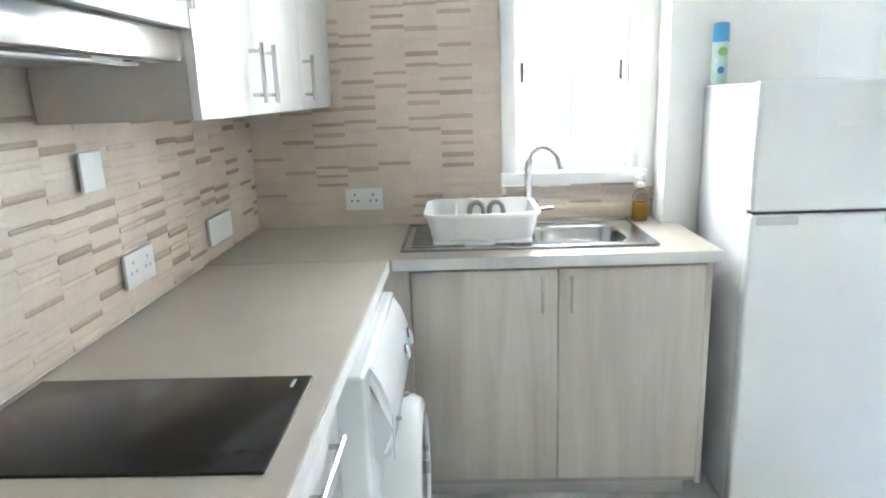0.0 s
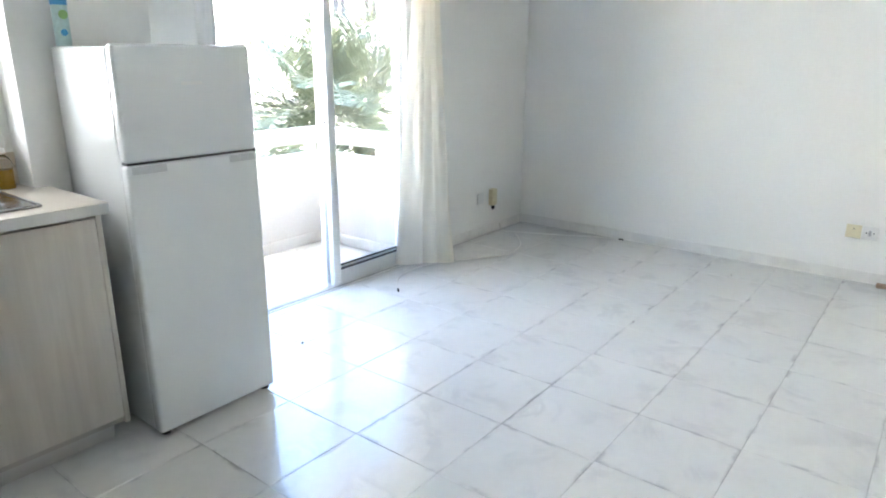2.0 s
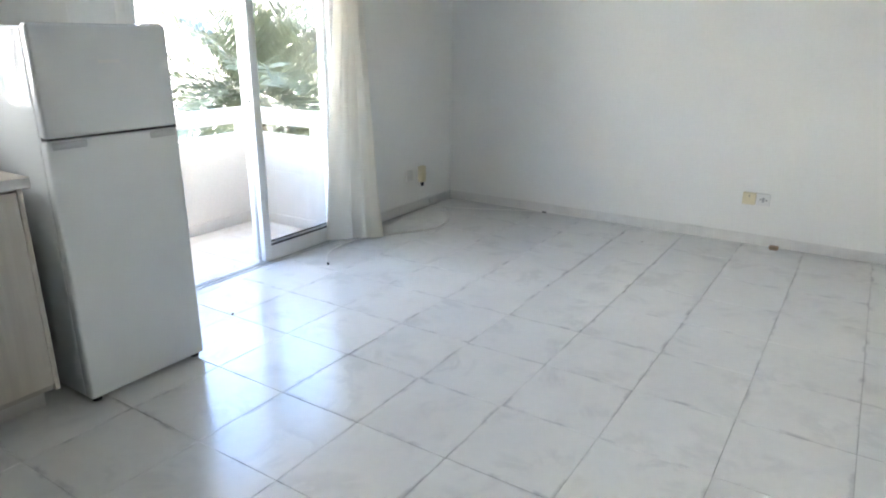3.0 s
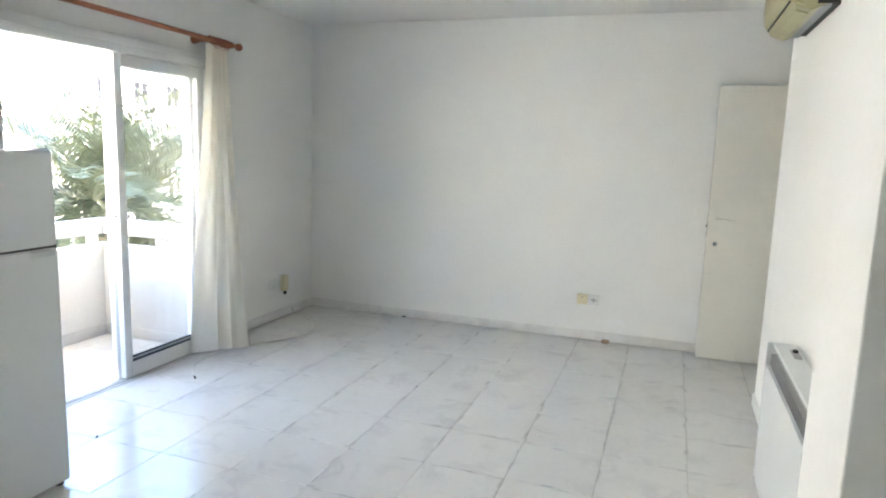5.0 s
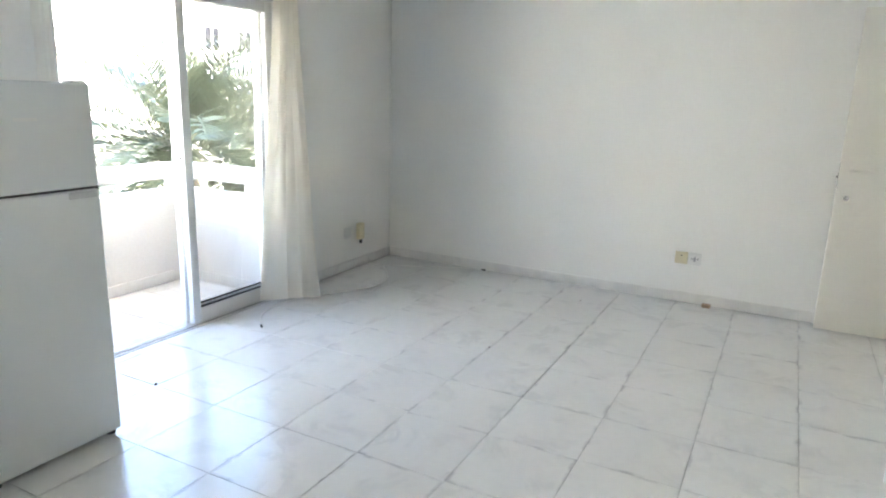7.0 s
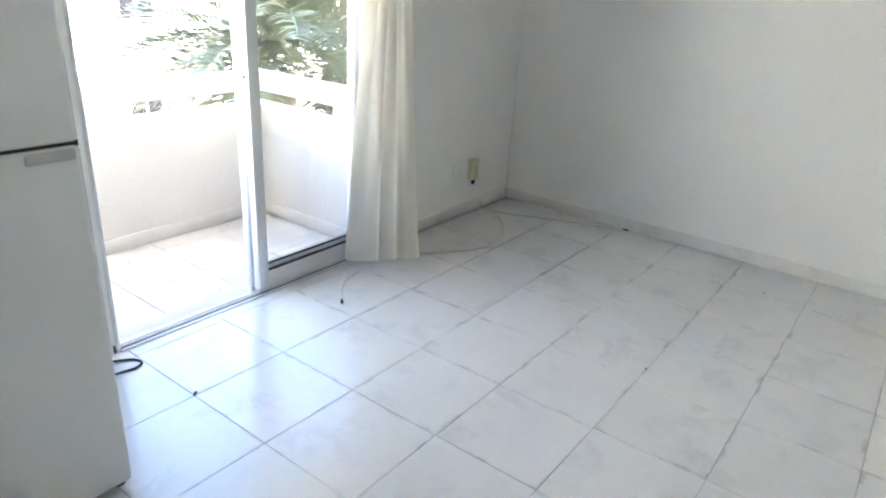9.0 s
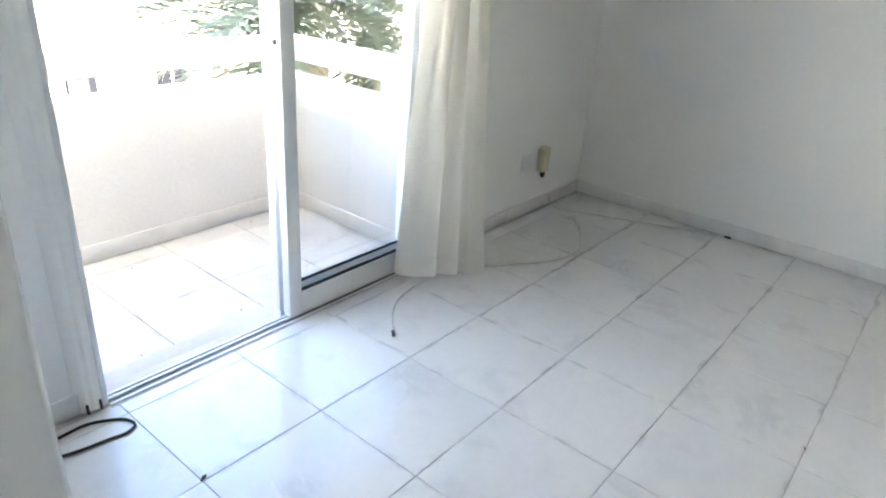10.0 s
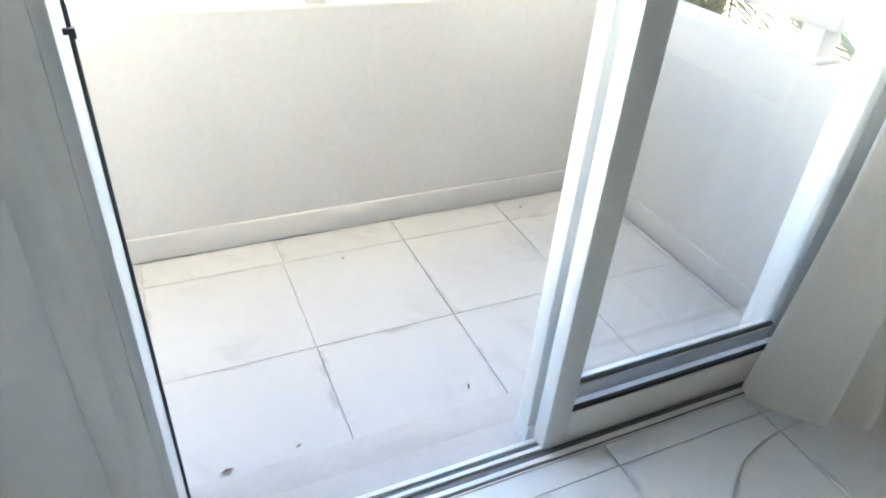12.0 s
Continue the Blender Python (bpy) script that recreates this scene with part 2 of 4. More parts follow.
BARK = mat("palm_bark", (0.12, 0.095, 0.07), 0.95, var=0.2, scale=6, fine=40, bump=0.6)
LEAF = mat("palm_leaf", (0.090, 0.105, 0.065), 0.45, var=0.2, scale=3, fine=30, bump=0.05, island=0.5)
GROUND = mat("dusty_ground", (0.30, 0.27, 0.22), 0.95, var=0.15, scale=0.4, fine=8, bump=0.3)
GROOVE = mat("dark_track_groove", (0.15, 0.15, 0.16), 0.5, 0.2, var=0.2, scale=20)
SILL = mat("dusty_stone_sill", (0.49, 0.465, 0.445), 0.7, var=0.06, scale=6, fine=60, bump=0.06)
GRIP = mat("pale_grey_plastic", (0.52, 0.54, 0.55), 0.35, var=0.03, scale=10)
CABLEW = mat("white_cable", (0.68, 0.67, 0.64), 0.45, var=0.05, scale=30)
CORK = mat("wood_offcut", (0.43, 0.31, 0.22), 0.8, var=0.15, scale=40)
HEATW = mat("heater_enamel", (0.72, 0.74, 0.74), 0.3, var=0.02, scale=4)
HEATG = mat("heater_grille_grey", (0.36, 0.35, 0.35), 0.5, var=0.05, scale=30)


# ---- mesh helpers ----
ORIGIN = {}


def thing(name, at, label, category, group="", kind=""):
    ob = new(name)
    ob.location = at
    ob.empty_display_size = 0.05
    ORIGIN[ob] = Vector(at)
    return tagged(ob, label, category, group, kind)


def finish(bm, name, material, smooth=False):
    me = bpy.data.meshes.new(name)
    bmesh.ops.recalc_face_normals(bm, faces=bm.faces)
    bm.to_mesh(me)
    bm.free()
    me.materials.append(material)
    if smooth:
        for f in me.polygons:
            f.use_smooth = True
        me.set_sharp_from_angle(angle=radians(35))
    return me


def part(name, bm, material, parent, label="", smooth=True):
    """One mesh, given in world coordinates, as a part of a thing or of a part."""
    base = ORIGIN[parent]
    bmesh.ops.translate(bm, vec=-base, verts=bm.verts)
    ob = new(name, finish(bm, name, material, smooth))
    ob.parent = parent
    ORIGIN[ob] = base
    if label:
        tagged(ob, label)
    return ob


def solid(name, bm, material, label, category, kind="", group="", smooth=True):
    ob = new(name, finish(bm, name, material, smooth))
    ORIGIN[ob] = Vector((0, 0, 0))
    return tagged(ob, label, category, group, kind)


def box(bm, x0, y0, z0, x1, y1, z1, r=0.0, seg=2):
    vs = [bm.verts.new((x, y, z)) for x in (x0, x1) for y in (y0, y1) for z in (z0, z1)]
    fs = [bm.faces.new([vs[i] for i in f]) for f in ((0, 1, 3, 2), (4, 6, 7, 5), (0, 4, 5, 1), (2, 3, 7, 6), (0, 2, 6, 4), (1, 5, 7, 3))]
    if r:
        es = list({e for f in fs for e in f.edges})
        bmesh.ops.bevel(bm, geom=es, offset=r, segments=seg, affect="EDGES", profile=0.5)
    return bm


def boxes(*rows, r=0.0):
    bm = bmesh.new()
    for row in rows:
        box(bm, *row, r=r)
    return bm


def bx(*row, r=0.0, seg=2):
    return box(bmesh.new(), *row, r=r, seg=seg)


def tube(bm, pts, r, seg=8, caps=True):
    """A round tube swept along points; r may be one radius or one for each point."""
    pts = [Vector(p) for p in pts]
    rs = r if isinstance(r, (list, tuple)) else [r] * len(pts)
    rings = []
    up = Vector((0, 0, 1))
    for i, p in enumerate(pts):
        d = (pts[min(i + 1, len(pts) - 1)] - pts[max(i - 1, 0)]).normalized()
        side = d.cross(up)
        if side.length < 0.05:
            side = d.cross(Vector((1, 0, 0)))
        side.normalize()
        if rings and side.dot(last_side) < 0:
            side = -side
        last_side = side
        oth = d.cross(side)
        rings.append([bm.verts.new(p + rs[i] * (math.cos(a) * side + math.sin(a) * oth)) for a in (2 * math.pi * k / seg for k in range(seg))])
    for a, b in zip(rings, rings[1:]):
        for k in range(seg):
            bm.faces.new((a[k], a[(k + 1) % seg], b[(k + 1) % seg], b[k]))
    if caps:
        bm.faces.new(rings[0][::-1])
        bm.faces.new(rings[-1])
    return bm


def smooth_path(pts, n=8):
    """Catmull-Rom through the points."""
    p = [Vector(q) for q in pts]
    p = [2 * p[0] - p[1]] + p + [2 * p[-1] - p[-2]]
    out = []
    for i in range(1, len(p) - 2):
        for k in range(n):
            t = k / n
            a, b, c, d = p[i - 1:i + 3]
            out.append(0.5 * (2 * b + (c - a) * t + (2 * a - 5 * b + 4 * c - d) * t * t + (3 * b - a - 3 * c + d) * t ** 3))
    out.append(p[-2])
    return out


def lathe(bm, cx, cy, prof, seg=20):
    """Turned shape round a vertical axis: prof is (radius, z)."""
    rings = [[bm.verts.new((cx + r * math.cos(2 * math.pi * k / seg), cy + r * math.sin(2 * math.pi * k / seg), z)) for k in range(seg)] for r, z in prof]
    for a, b in zip(rings, rings[1:]):
        for k in range(seg):
            bm.faces.new((a[k], a[(k + 1) % seg], b[(k + 1) % seg], b[k]))
    bm.faces.new(rings[0][::-1])
    bm.faces.new(rings[-1])
    return bm


def extrude_profile(bm, prof, axis, a, b):
    """A closed profile of (u, v) pairs drawn out from a to b along axis x or y; the profile lies in the other two axes."""
    def at(u, v, w):
        return (w, u, v) if axis == "x" else (u, w, v)
    r0 = [bm.verts.new(at(u, v, a)) for u, v in prof]
    r1 = [bm.verts.new(at(u, v, b)) for u, v in prof]
    n = len(prof)
    for i in range(n):
        bm.faces.new((r0[i], r0[(i + 1) % n], r1[(i + 1) % n], r1[i]))
    bm.faces.new(r0[::-1])
    bm.faces.new(r1)
    return bm


# ---- rooms: walls, floor, ceiling ----
X_W, X_E, Y_N, Y_K, Z_C = -0.50, 5.00, 2.80, 2.66, 2.54
DX0, DX1, DZ = 2.055, 3.56, 2.03      # balcony door opening
WX0, WX1, WZ0, WZ1 = 0.51, 1.015, 1.09, 2.12   # kitchen window opening
Y_OUT = 3.00
BY = 3.88

solid("wall_north", boxes((1.60, Y_N, -0.2, DX0, Y_OUT, Z_C), (DX1, Y_N, -0.2, X_E + 0.2, Y_OUT, Z_C), (DX0, Y_N, DZ, DX1, Y_OUT, Z_C)),
      PLASTER, "white plastered wall with the balcony door opening", "wall", "structure", smooth=False)
solid("door_sill", bx(DX0, 2.921, -0.2, DX1, Y_OUT, -0.040, r=0.004), SILL, "dusty stone sill of the balcony door", "sill", "structure")
wall_kitchen = solid("wall_kitchen", boxes((X_W - 0.2, Y_K, -0.2, WX0, Y_OUT, Z_C), (WX1, Y_K, -0.2, 1.075, Y_OUT, Z_C), (WX0, Y_K, -0.2, WX1, Y_OUT, WZ0), (WX0, Y_K, WZ1, WX1, Y_OUT, Z_C)),
      PLASTER, "kitchen wall with a window opening", "wall", "structure", smooth=False)
solid("column_1", bx(1.075, 2.52, -0.2, 1.60, Y_OUT, Z_C, r=0.004), PLASTER, "white plastered column between window and fridge", "column", "structure", smooth=False)
wall_west = solid("wall_west", bx(X_W - 0.2, -1.8, -0.2, X_W, Y_K, Z_C), PLASTER, "white plastered kitchen side wall", "wall", "structure", smooth=False)
solid("wall_east", bx(X_E, -1.8, -0.2, X_E + 0.2, Y_N, Z_C), PLASTER, "plain white plastered wall of the living room", "wall", "structure", smooth=False)
solid("wall_south", boxes((1.68, -1.6, -0.2, 4.0, -0.9, Z_C), (X_W, -1.8, -0.2, X_E, -1.6, Z_C), r=0.004), PLASTER, "white plastered wall with heater and air conditioner", "wall", "structure", smooth=False)
solid("column_2", bx(1.28, -1.6, -0.2, 1.68, -0.72, Z_C, r=0.005), PLASTER, "white plastered pier beside the heater", "column", "structure", smooth=False)
solid("ceiling", bx(X_W - 0.2, -1.8, Z_C, X_E + 0.2, Y_OUT, Z_C + 0.25), CEIL, "plain white ceiling", "ceiling", "structure", smooth=False)
# unseen slab, added to keep overhead sky light off the balcony
solid("sky_blocking_slab", bx(-6.0, Y_OUT, Z_C + 0.10, 9.0, BY + 0.2, Z_C + 0.28), RENDERW, "unseen white slab added above the balcony to block the sky", "balcony", "structure", smooth=False)
# unseen block, its height chosen so its shadow covers the palms
solid("shading_block_above", bx(-6.0, -6.0, Z_C + 0.25, 9.0, Y_OUT, 11.6), FACADE, "unseen white block added overhead to shade the palms", "wall", "structure", smooth=False)
floor = solid("floor", bx(X_W - 0.2, -1.8, -0.2, X_E + 0.2, 2.80, -0.004), GROUT, "floor of white marbled tiles with grey joints", "floor", "structure", smooth=False)

SK = 0.075


def skirting(name, x0, y0, x1, y1):
    return solid(name, bx(x0, y0, 0.0, x1, y1, SK, r=0.003), SKIRT, "tiled marble skirting along the wall", "skirting", "structure")


skirting("baseboard_north", DX1 + 0.04, Y_N - 0.010, X_E - 0.010, Y_N)
skirting("baseboard_door_side", 1.60, Y_N - 0.010, DX0 - 0.06, Y_N)
skirting("baseboard_east", X_E - 0.010, -1.6, X_E, Y_N)
skirting("baseboard_south", 1.68, -0.9, 4.0, -0.890)
skirting("baseboard_south_end", 4.0, -1.6, 4.010, -0.890)

# ---- balcony ----
Z_B = -0.065
BX0, BX1 = 1.20, 3.65
balcony_floor = solid("balcony_floor", bx(BX0 - 0.12, Y_OUT, -0.3, BX1 + 0.12, BY + 0.12, Z_B - 0.004), GROUT, "balcony floor of dusty white tiles", "floor", "structure", smooth=False)
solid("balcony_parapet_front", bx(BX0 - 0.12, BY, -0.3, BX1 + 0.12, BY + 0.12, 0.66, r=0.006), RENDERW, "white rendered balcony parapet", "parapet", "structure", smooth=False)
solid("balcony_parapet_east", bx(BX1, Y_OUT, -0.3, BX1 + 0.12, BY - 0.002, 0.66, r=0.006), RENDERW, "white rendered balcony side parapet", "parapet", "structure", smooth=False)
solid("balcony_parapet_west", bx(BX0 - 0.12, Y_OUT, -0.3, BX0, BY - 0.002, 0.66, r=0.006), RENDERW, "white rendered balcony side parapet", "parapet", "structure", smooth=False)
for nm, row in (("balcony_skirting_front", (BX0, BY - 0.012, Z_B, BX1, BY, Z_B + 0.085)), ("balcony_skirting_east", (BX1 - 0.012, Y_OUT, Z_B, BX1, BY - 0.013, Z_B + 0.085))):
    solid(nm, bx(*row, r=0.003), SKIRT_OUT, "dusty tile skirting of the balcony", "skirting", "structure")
rail = thing("balcony_railing", (2.5, 3.94, 0.66), "white painted beam railing above the balcony parapet", "railing")
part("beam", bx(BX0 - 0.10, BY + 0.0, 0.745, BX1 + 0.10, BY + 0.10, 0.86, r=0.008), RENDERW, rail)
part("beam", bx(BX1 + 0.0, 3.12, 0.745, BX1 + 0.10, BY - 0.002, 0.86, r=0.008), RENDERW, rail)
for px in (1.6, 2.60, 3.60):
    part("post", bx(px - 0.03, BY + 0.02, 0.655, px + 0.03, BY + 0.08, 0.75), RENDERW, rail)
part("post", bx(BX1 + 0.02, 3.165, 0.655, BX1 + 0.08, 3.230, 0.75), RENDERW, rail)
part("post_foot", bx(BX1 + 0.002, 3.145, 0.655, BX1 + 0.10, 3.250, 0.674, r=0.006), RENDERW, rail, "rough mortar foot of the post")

# ---- balcony sliding door ----
door_1 = thing("door_1", (2.8, 2.84, 0), "white aluminium sliding balcony door standing half open", "sliding door", kind="structure")
FX0, FX1 = DX0, DX1
part("frame", boxes((FX0 - 0.0025, 2.776, 0.0, FX0 + 0.014, 2.92, DZ - 0.03),
                    (FX1 + 0.006, 2.765, 0.0, FX1 + 0.045, 2.80, DZ + 0.05), (FX1 - 0.028, 2.755, 0.0, FX1 + 0.004, 2.92, DZ - 0.03),
                    (FX0 - 0.045, 2.765, DZ + 0.004, FX1 + 0.045, 2.799, DZ + 0.052), (FX0, 2.755, DZ - 0.045, FX1, 2.92, DZ + 0.002), r=0.003), ALU, door_1)
CASING = [(-0.076, 2.7995), (-0.070, 2.794), (-0.060, 2.789), (-0.050, 2.7845), (-0.044, 2.7835), (-0.038, 2.7845), (-0.033, 2.7835), (-0.027, 2.7805), (-0.022, 2.7800), (-0.017, 2.7810), (-0.0026, 2.7780), (-0.0026, 2.7995)]
bm = bmesh.new()
low, high = ([bm.verts.new((FX0 + u, w, z)) for u, w in CASING] for z in (0.0, DZ + 0.05))
for k in range(len(CASING)):
    n = (k + 1) % len(CASING)
    bm.faces.new((low[k], low[n], high[n], high[k]))
bm.faces.new(low)
bm.faces.new(high[::-1])
part("casing", bm, CASE, door_1, "moulded cream plaster casing").data.set_sharp_from_angle(angle=radians(80))
for cx in (FX0 - 0.050, FX0 - 0.012):
    part("plaster_crack", extrude_profile(bmesh.new(), [(2.7835, 0.0), (2.7725, 0.0), (2.7765, 0.035), (2.7835, 0.028)], "x", cx, cx + 0.006), GAP, door_1, "dark gap in the broken plaster")
part("seal_strip", bx(FX0 + 0.0142, 2.905, 0.012, FX0 + 0.019, 2.916, DZ - 0.05), RUBBER, door_1, "dark rubber seal")
part("track", boxes((FX0 + 0.0145, 2.757, -0.03, FX1 - 0.028, 2.826, 0.002)), RAILMETAL, door_1, "grey metal floor track")
part("outer_track", boxes((FX0 + 0.0145, 2.8262, -0.05, 2.764, 2.9205, -0.0385)), SILL, door_1, "dusty outer sill of the track")
part("outer_rail", bx(2.7665, 2.8480, -0.05, FX1 - 0.028, 2.8920, 0.013, r=0.002), ALU, door_1)
part("outer_track", bx(2.7642, 2.8262, -0.05, FX1 - 0.028, 2.9205, -0.0390), SILL, door_1)
for yy, wide, high, m in ((2.7575, 0.003, 0.0035, ALU), (2.7615, 0.003, 0.0028, RUBBER), (2.766, 0.011, 0.006, ALU), (2.778, 0.014, 0.0032, GROOVE), (2.793, 0.009, 0.010, ALU), (2.803, 0.010, 0.0032, GROOVE), (2.8145, 0.010, 0.009, ALU)):
    part("track_rib", bx(FX0 + 0.0145, yy, 0.0015, FX1 - 0.028, yy + wide, high, r=0.0007), m, door_1, "" if m is ALU else "dark groove strip")


def leaf(x0, x1, y0, y1, name):
    fr = part(name, boxes((x0, y0, 0.014, x0 + 0.058, y1, DZ - 0.05), (x1 - 0.06, y0, 0.014, x1, y1, DZ - 0.05), (x0 + 0.0585, y0 + 0.001, 0.014, x1 - 0.0605, y1 - 0.001, 0.105), (x0 + 0.0585, y0 + 0.001, DZ - 0.12, x1 - 0.0605, y1 - 0.001, DZ - 0.05), r=0.004), ALU, door_1)
    pane = part("pane", bx(x0 + 0.056, (y0 + y1) / 2 - 0.003, 0.10, x1 - 0.058, (y0 + y1) / 2 + 0.003, DZ - 0.115), GLASS, fr, "clear door glass")
    pane.visible_shadow = False
    part("seal", boxes((x0 + 0.059, y0 + 0.004, 0.106, x1 - 0.061, y0 + 0.012, 0.117)), RUBBER, fr, "dark rubber glazing seal")
    return fr


inner = leaf(2.765, 3.53, 2.785, 2.825, "sliding_leaf")
outer = leaf(2.766, 3.525, 2.850, 2.890, "sliding_leaf")
part("pull_handle", bx(2.7625, 2.862, 0.93, 2.7665, 2.878, 1.10, r=0.001), GREYPL, outer, "flush grey pull handle")
part("latch", boxes((2.756, 2.806, 1.02, 2.766, 2.816, 1.035)), DARKPL, inner, "small black latch")
part("strike", boxes((FX0 + 0.013, 2.85, 0.915, FX0 + 0.024, 2.856, 0.921), (FX0 + 0.022, 2.848, 0.911, FX0 + 0.026, 2.858, 0.922)), DARKPL, door_1, "small black latch hook")

# ---- kitchen window ----
win = thing("window_1", (0.76, 2.66, WZ0), "white framed kitchen window with two sliding sashes", "window", kind="structure")
part("window_frame", boxes((WX0 - 0.025, 2.648, WZ0 - 0.02, WX0 + 0.03, 2.78, WZ1), (WX1 - 0.028, 2.662, WZ0 - 0.02, WX1 + 0.0, 2.78, WZ1), (WX0 + 0.03, 2.662, WZ1 - 0.04, WX1 - 0.028, 2.78, WZ1), r=0.003), ALU, win)
part("window_sill", bx(WX0 - 0.03, 2.635, WZ0 - 0.022, WX1 + 0.03, 2.79, WZ0 + 0.028, r=0.006), ALU, win)
for sx0, sx1, sy in ((WX0 + 0.03, 0.785, 2.70), (0.755, WX1 - 0.028, 2.735)):
    sash = part("sash", boxes((sx0, sy, WZ0 + 0.028, sx0 + 0.035, sy + 0.03, WZ1 - 0.04), (sx1 - 0.035, sy, WZ0 + 0.028, sx1, sy + 0.03, WZ1 - 0.04),
                              (sx0 + 0.035, sy, WZ0 + 0.028, sx1 - 0.035, sy + 0.03, WZ0 + 0.075), (sx0 + 0.035, sy, WZ1 - 0.08, sx1 - 0.035, sy + 0.03, WZ1 - 0.04), r=0.002), ALU, win)
    pn = part("pane", bx(sx0 + 0.033, sy + 0.012, WZ0 + 0.07, sx1 - 0.033, sy + 0.017, WZ1 - 0.075), GLASS, sash)
    pn.visible_shadow = False
PULLGREY = mat("dark_grey_pull", (0.07, 0.065, 0.06), 0.5)
for hx, hy in ((0.572, 2.692), (0.952, 2.727)):
    part("sash_pull", bx(hx - 0.008, hy, 1.46, hx + 0.008, hy + 0.009, 1.535, r=0.003), PULLGREY, win, "grey sash pull")

# ---- curtain and rod ----
rod = thing("curtain_rod", (2.85, 2.66, 2.17), "reddish brown turned wooden curtain rod above the balcony door", "curtain rod")


def rod_z(x):
    return 2.187 - 0.018 * (x - 2.0)


def rod_piece(x0, x1, prof):
    bm = bmesh.new()
    n = len(prof)
    tube(bm, [(x0 + (x1 - x0) * i / (n - 1), 2.66, rod_z(x0 + (x1 - x0) * i / (n - 1))) for i in range(n)], prof, 14)
    return bm


part("pole", rod_piece(1.98, 3.66, [0.0155, 0.0155, 0.0155]), RODWOOD, rod)
part("finial", rod_piece(3.66, 3.79, [0.017, 0.022, 0.016, 0.012, 0.013, 0.022, 0.027, 0.024, 0.012]), RODWOOD, rod)
part("finial", rod_piece(1.98, 1.85, [0.017, 0.022, 0.016, 0.012, 0.013, 0.022, 0.027, 0.024, 0.012]), RODWOOD, rod)
for bxx in (2.03, 3.46):
    bm = tube(bmesh.new(), [(bxx, 2.80, 2.165), (bxx, 2.74, 2.165), (bxx, 2.70, 2.16), (bxx, 2.66, 2.165)], [0.030, 0.018, 0.016, 0.026], 12)
    part("bracket", bm, RODWOOD, rod)
for k in range(9):
    bm = bmesh.new()
    x = 3.49 + k * 0.019
    tube(bm, [(x + 0.004 * math.sin(k * 2.1), 2.66 + 0.024 * math.cos(a), rod_z(x) - 0.004 + 0.024 * math.sin(a)) for a in (2 * math.pi * j / 14 for j in range(15))], 0.0055, 6)
    part("ring", bm, RODWOOD, rod)


# the line of the hem over the floor, from the door glass out into the room and back to the wall
HEM = [(3.335, 2.775), (3.290, 2.755), (3.290, 2.705), (3.325, 2.640), (3.372, 2.598), (3.404, 2.612), (3.408, 2.668), (3.420, 2.612), (3.452, 2.556), (3.492, 2.556),
       (3.528, 2.592), (3.562, 2.545), (3.606, 2.500), (3.640, 2.515), (3.655, 2.570), (3.640, 2.640), (3.655, 2.700)]


def curtain():
    ob = thing("curtain", (3.5, 2.68, 0.02), "cream cloth curtain gathered beside the balcony door", "curtain")
    bm = bmesh.new()
    hem = smooth_path([(x, y, 0.0) for x, y in HEM], 12)
    nu, nv = len(hem) - 1, 60
    grid = []
    for j in range(nv + 1):
        v = j / nv
        w = v ** 1.25
        row = []
        for i in range(nu + 1):
            u = i / nu
            gather = math.sin(u * 2 * math.pi * 5.5)
            top = Vector((3.448 + 0.192 * u, 2.672 + 0.022 * gather * (1 - 0.3 * v), 0.0))
            p = top.lerp(hem[i], w)
            # long soft folds that run down from the gathers and fan out
            run = math.sin(u * 2 * math.pi * 4.3 + 1.3 * v + 0.4) * math.sin(math.pi * min(1.0, v * 1.08)) * 0.024
            crumple = 0.0035 * math.sin(9 * v + 5 * u) * math.sin(17 * u + 4 * v) * v
            x = p.x + 0.5 * run + 0.012 * math.sin(v * 6.5 + 0.6) * v * (1 - u)
            y = p.y + run + crumple
            z = 2.135 - v * (2.112 - 0.030 * (1 - u) ** 2 + 0.006 * math.sin(u * 21) + 0.006 * math.sin(u * 9 + 1))
            row.append(bm.verts.new((x, min(y, 2.776), max(z, 0.006))))
        grid.append(row)
    for a, b in zip(grid, grid[1:]):
        for i in range(nu):
            bm.faces.new((a[i], a[i + 1], b[i + 1], b[i]))
    cl = part("cloth", bm, CURTAIN, ob)
    cl.data.set_sharp_from_angle(angle=radians(175))
    for k in range(7):
        x = 3.47 + k * 0.026
        part("hook", tube(bmesh.new(), smooth_path([(x, 2.66, 2.145), (x + 0.004, 2.65, 2.125), (x + 0.008, 2.67, 2.11), (x + 0.012, 2.685, 2.125)], 4), 0.0022, 5), RODWOOD, ob)
    return ob


curtain()

# ---- kitchen units ----
LABW = "pale wood-grain kitchen base cabinet under the sink worktop"


def bar_handle(parent, a, b, off, r=0.005, mat_=CHROME):
    """A bar handle from a to b on two standoffs along off."""
    a, b, o = Vector(a), Vector(b), Vector(off)
    d = (b - a)
    bm = tube(bmesh.new(), [a + o, b + o], r * 1.15, 10)
    tube(bm, [a + d * 0.14, a + d * 0.14 + o], r, 8)
    tube(bm, [b - d * 0.14, b - d * 0.14 + o], r, 8)
    return part("handle", bm, mat_, parent, "brushed chrome bar handle")


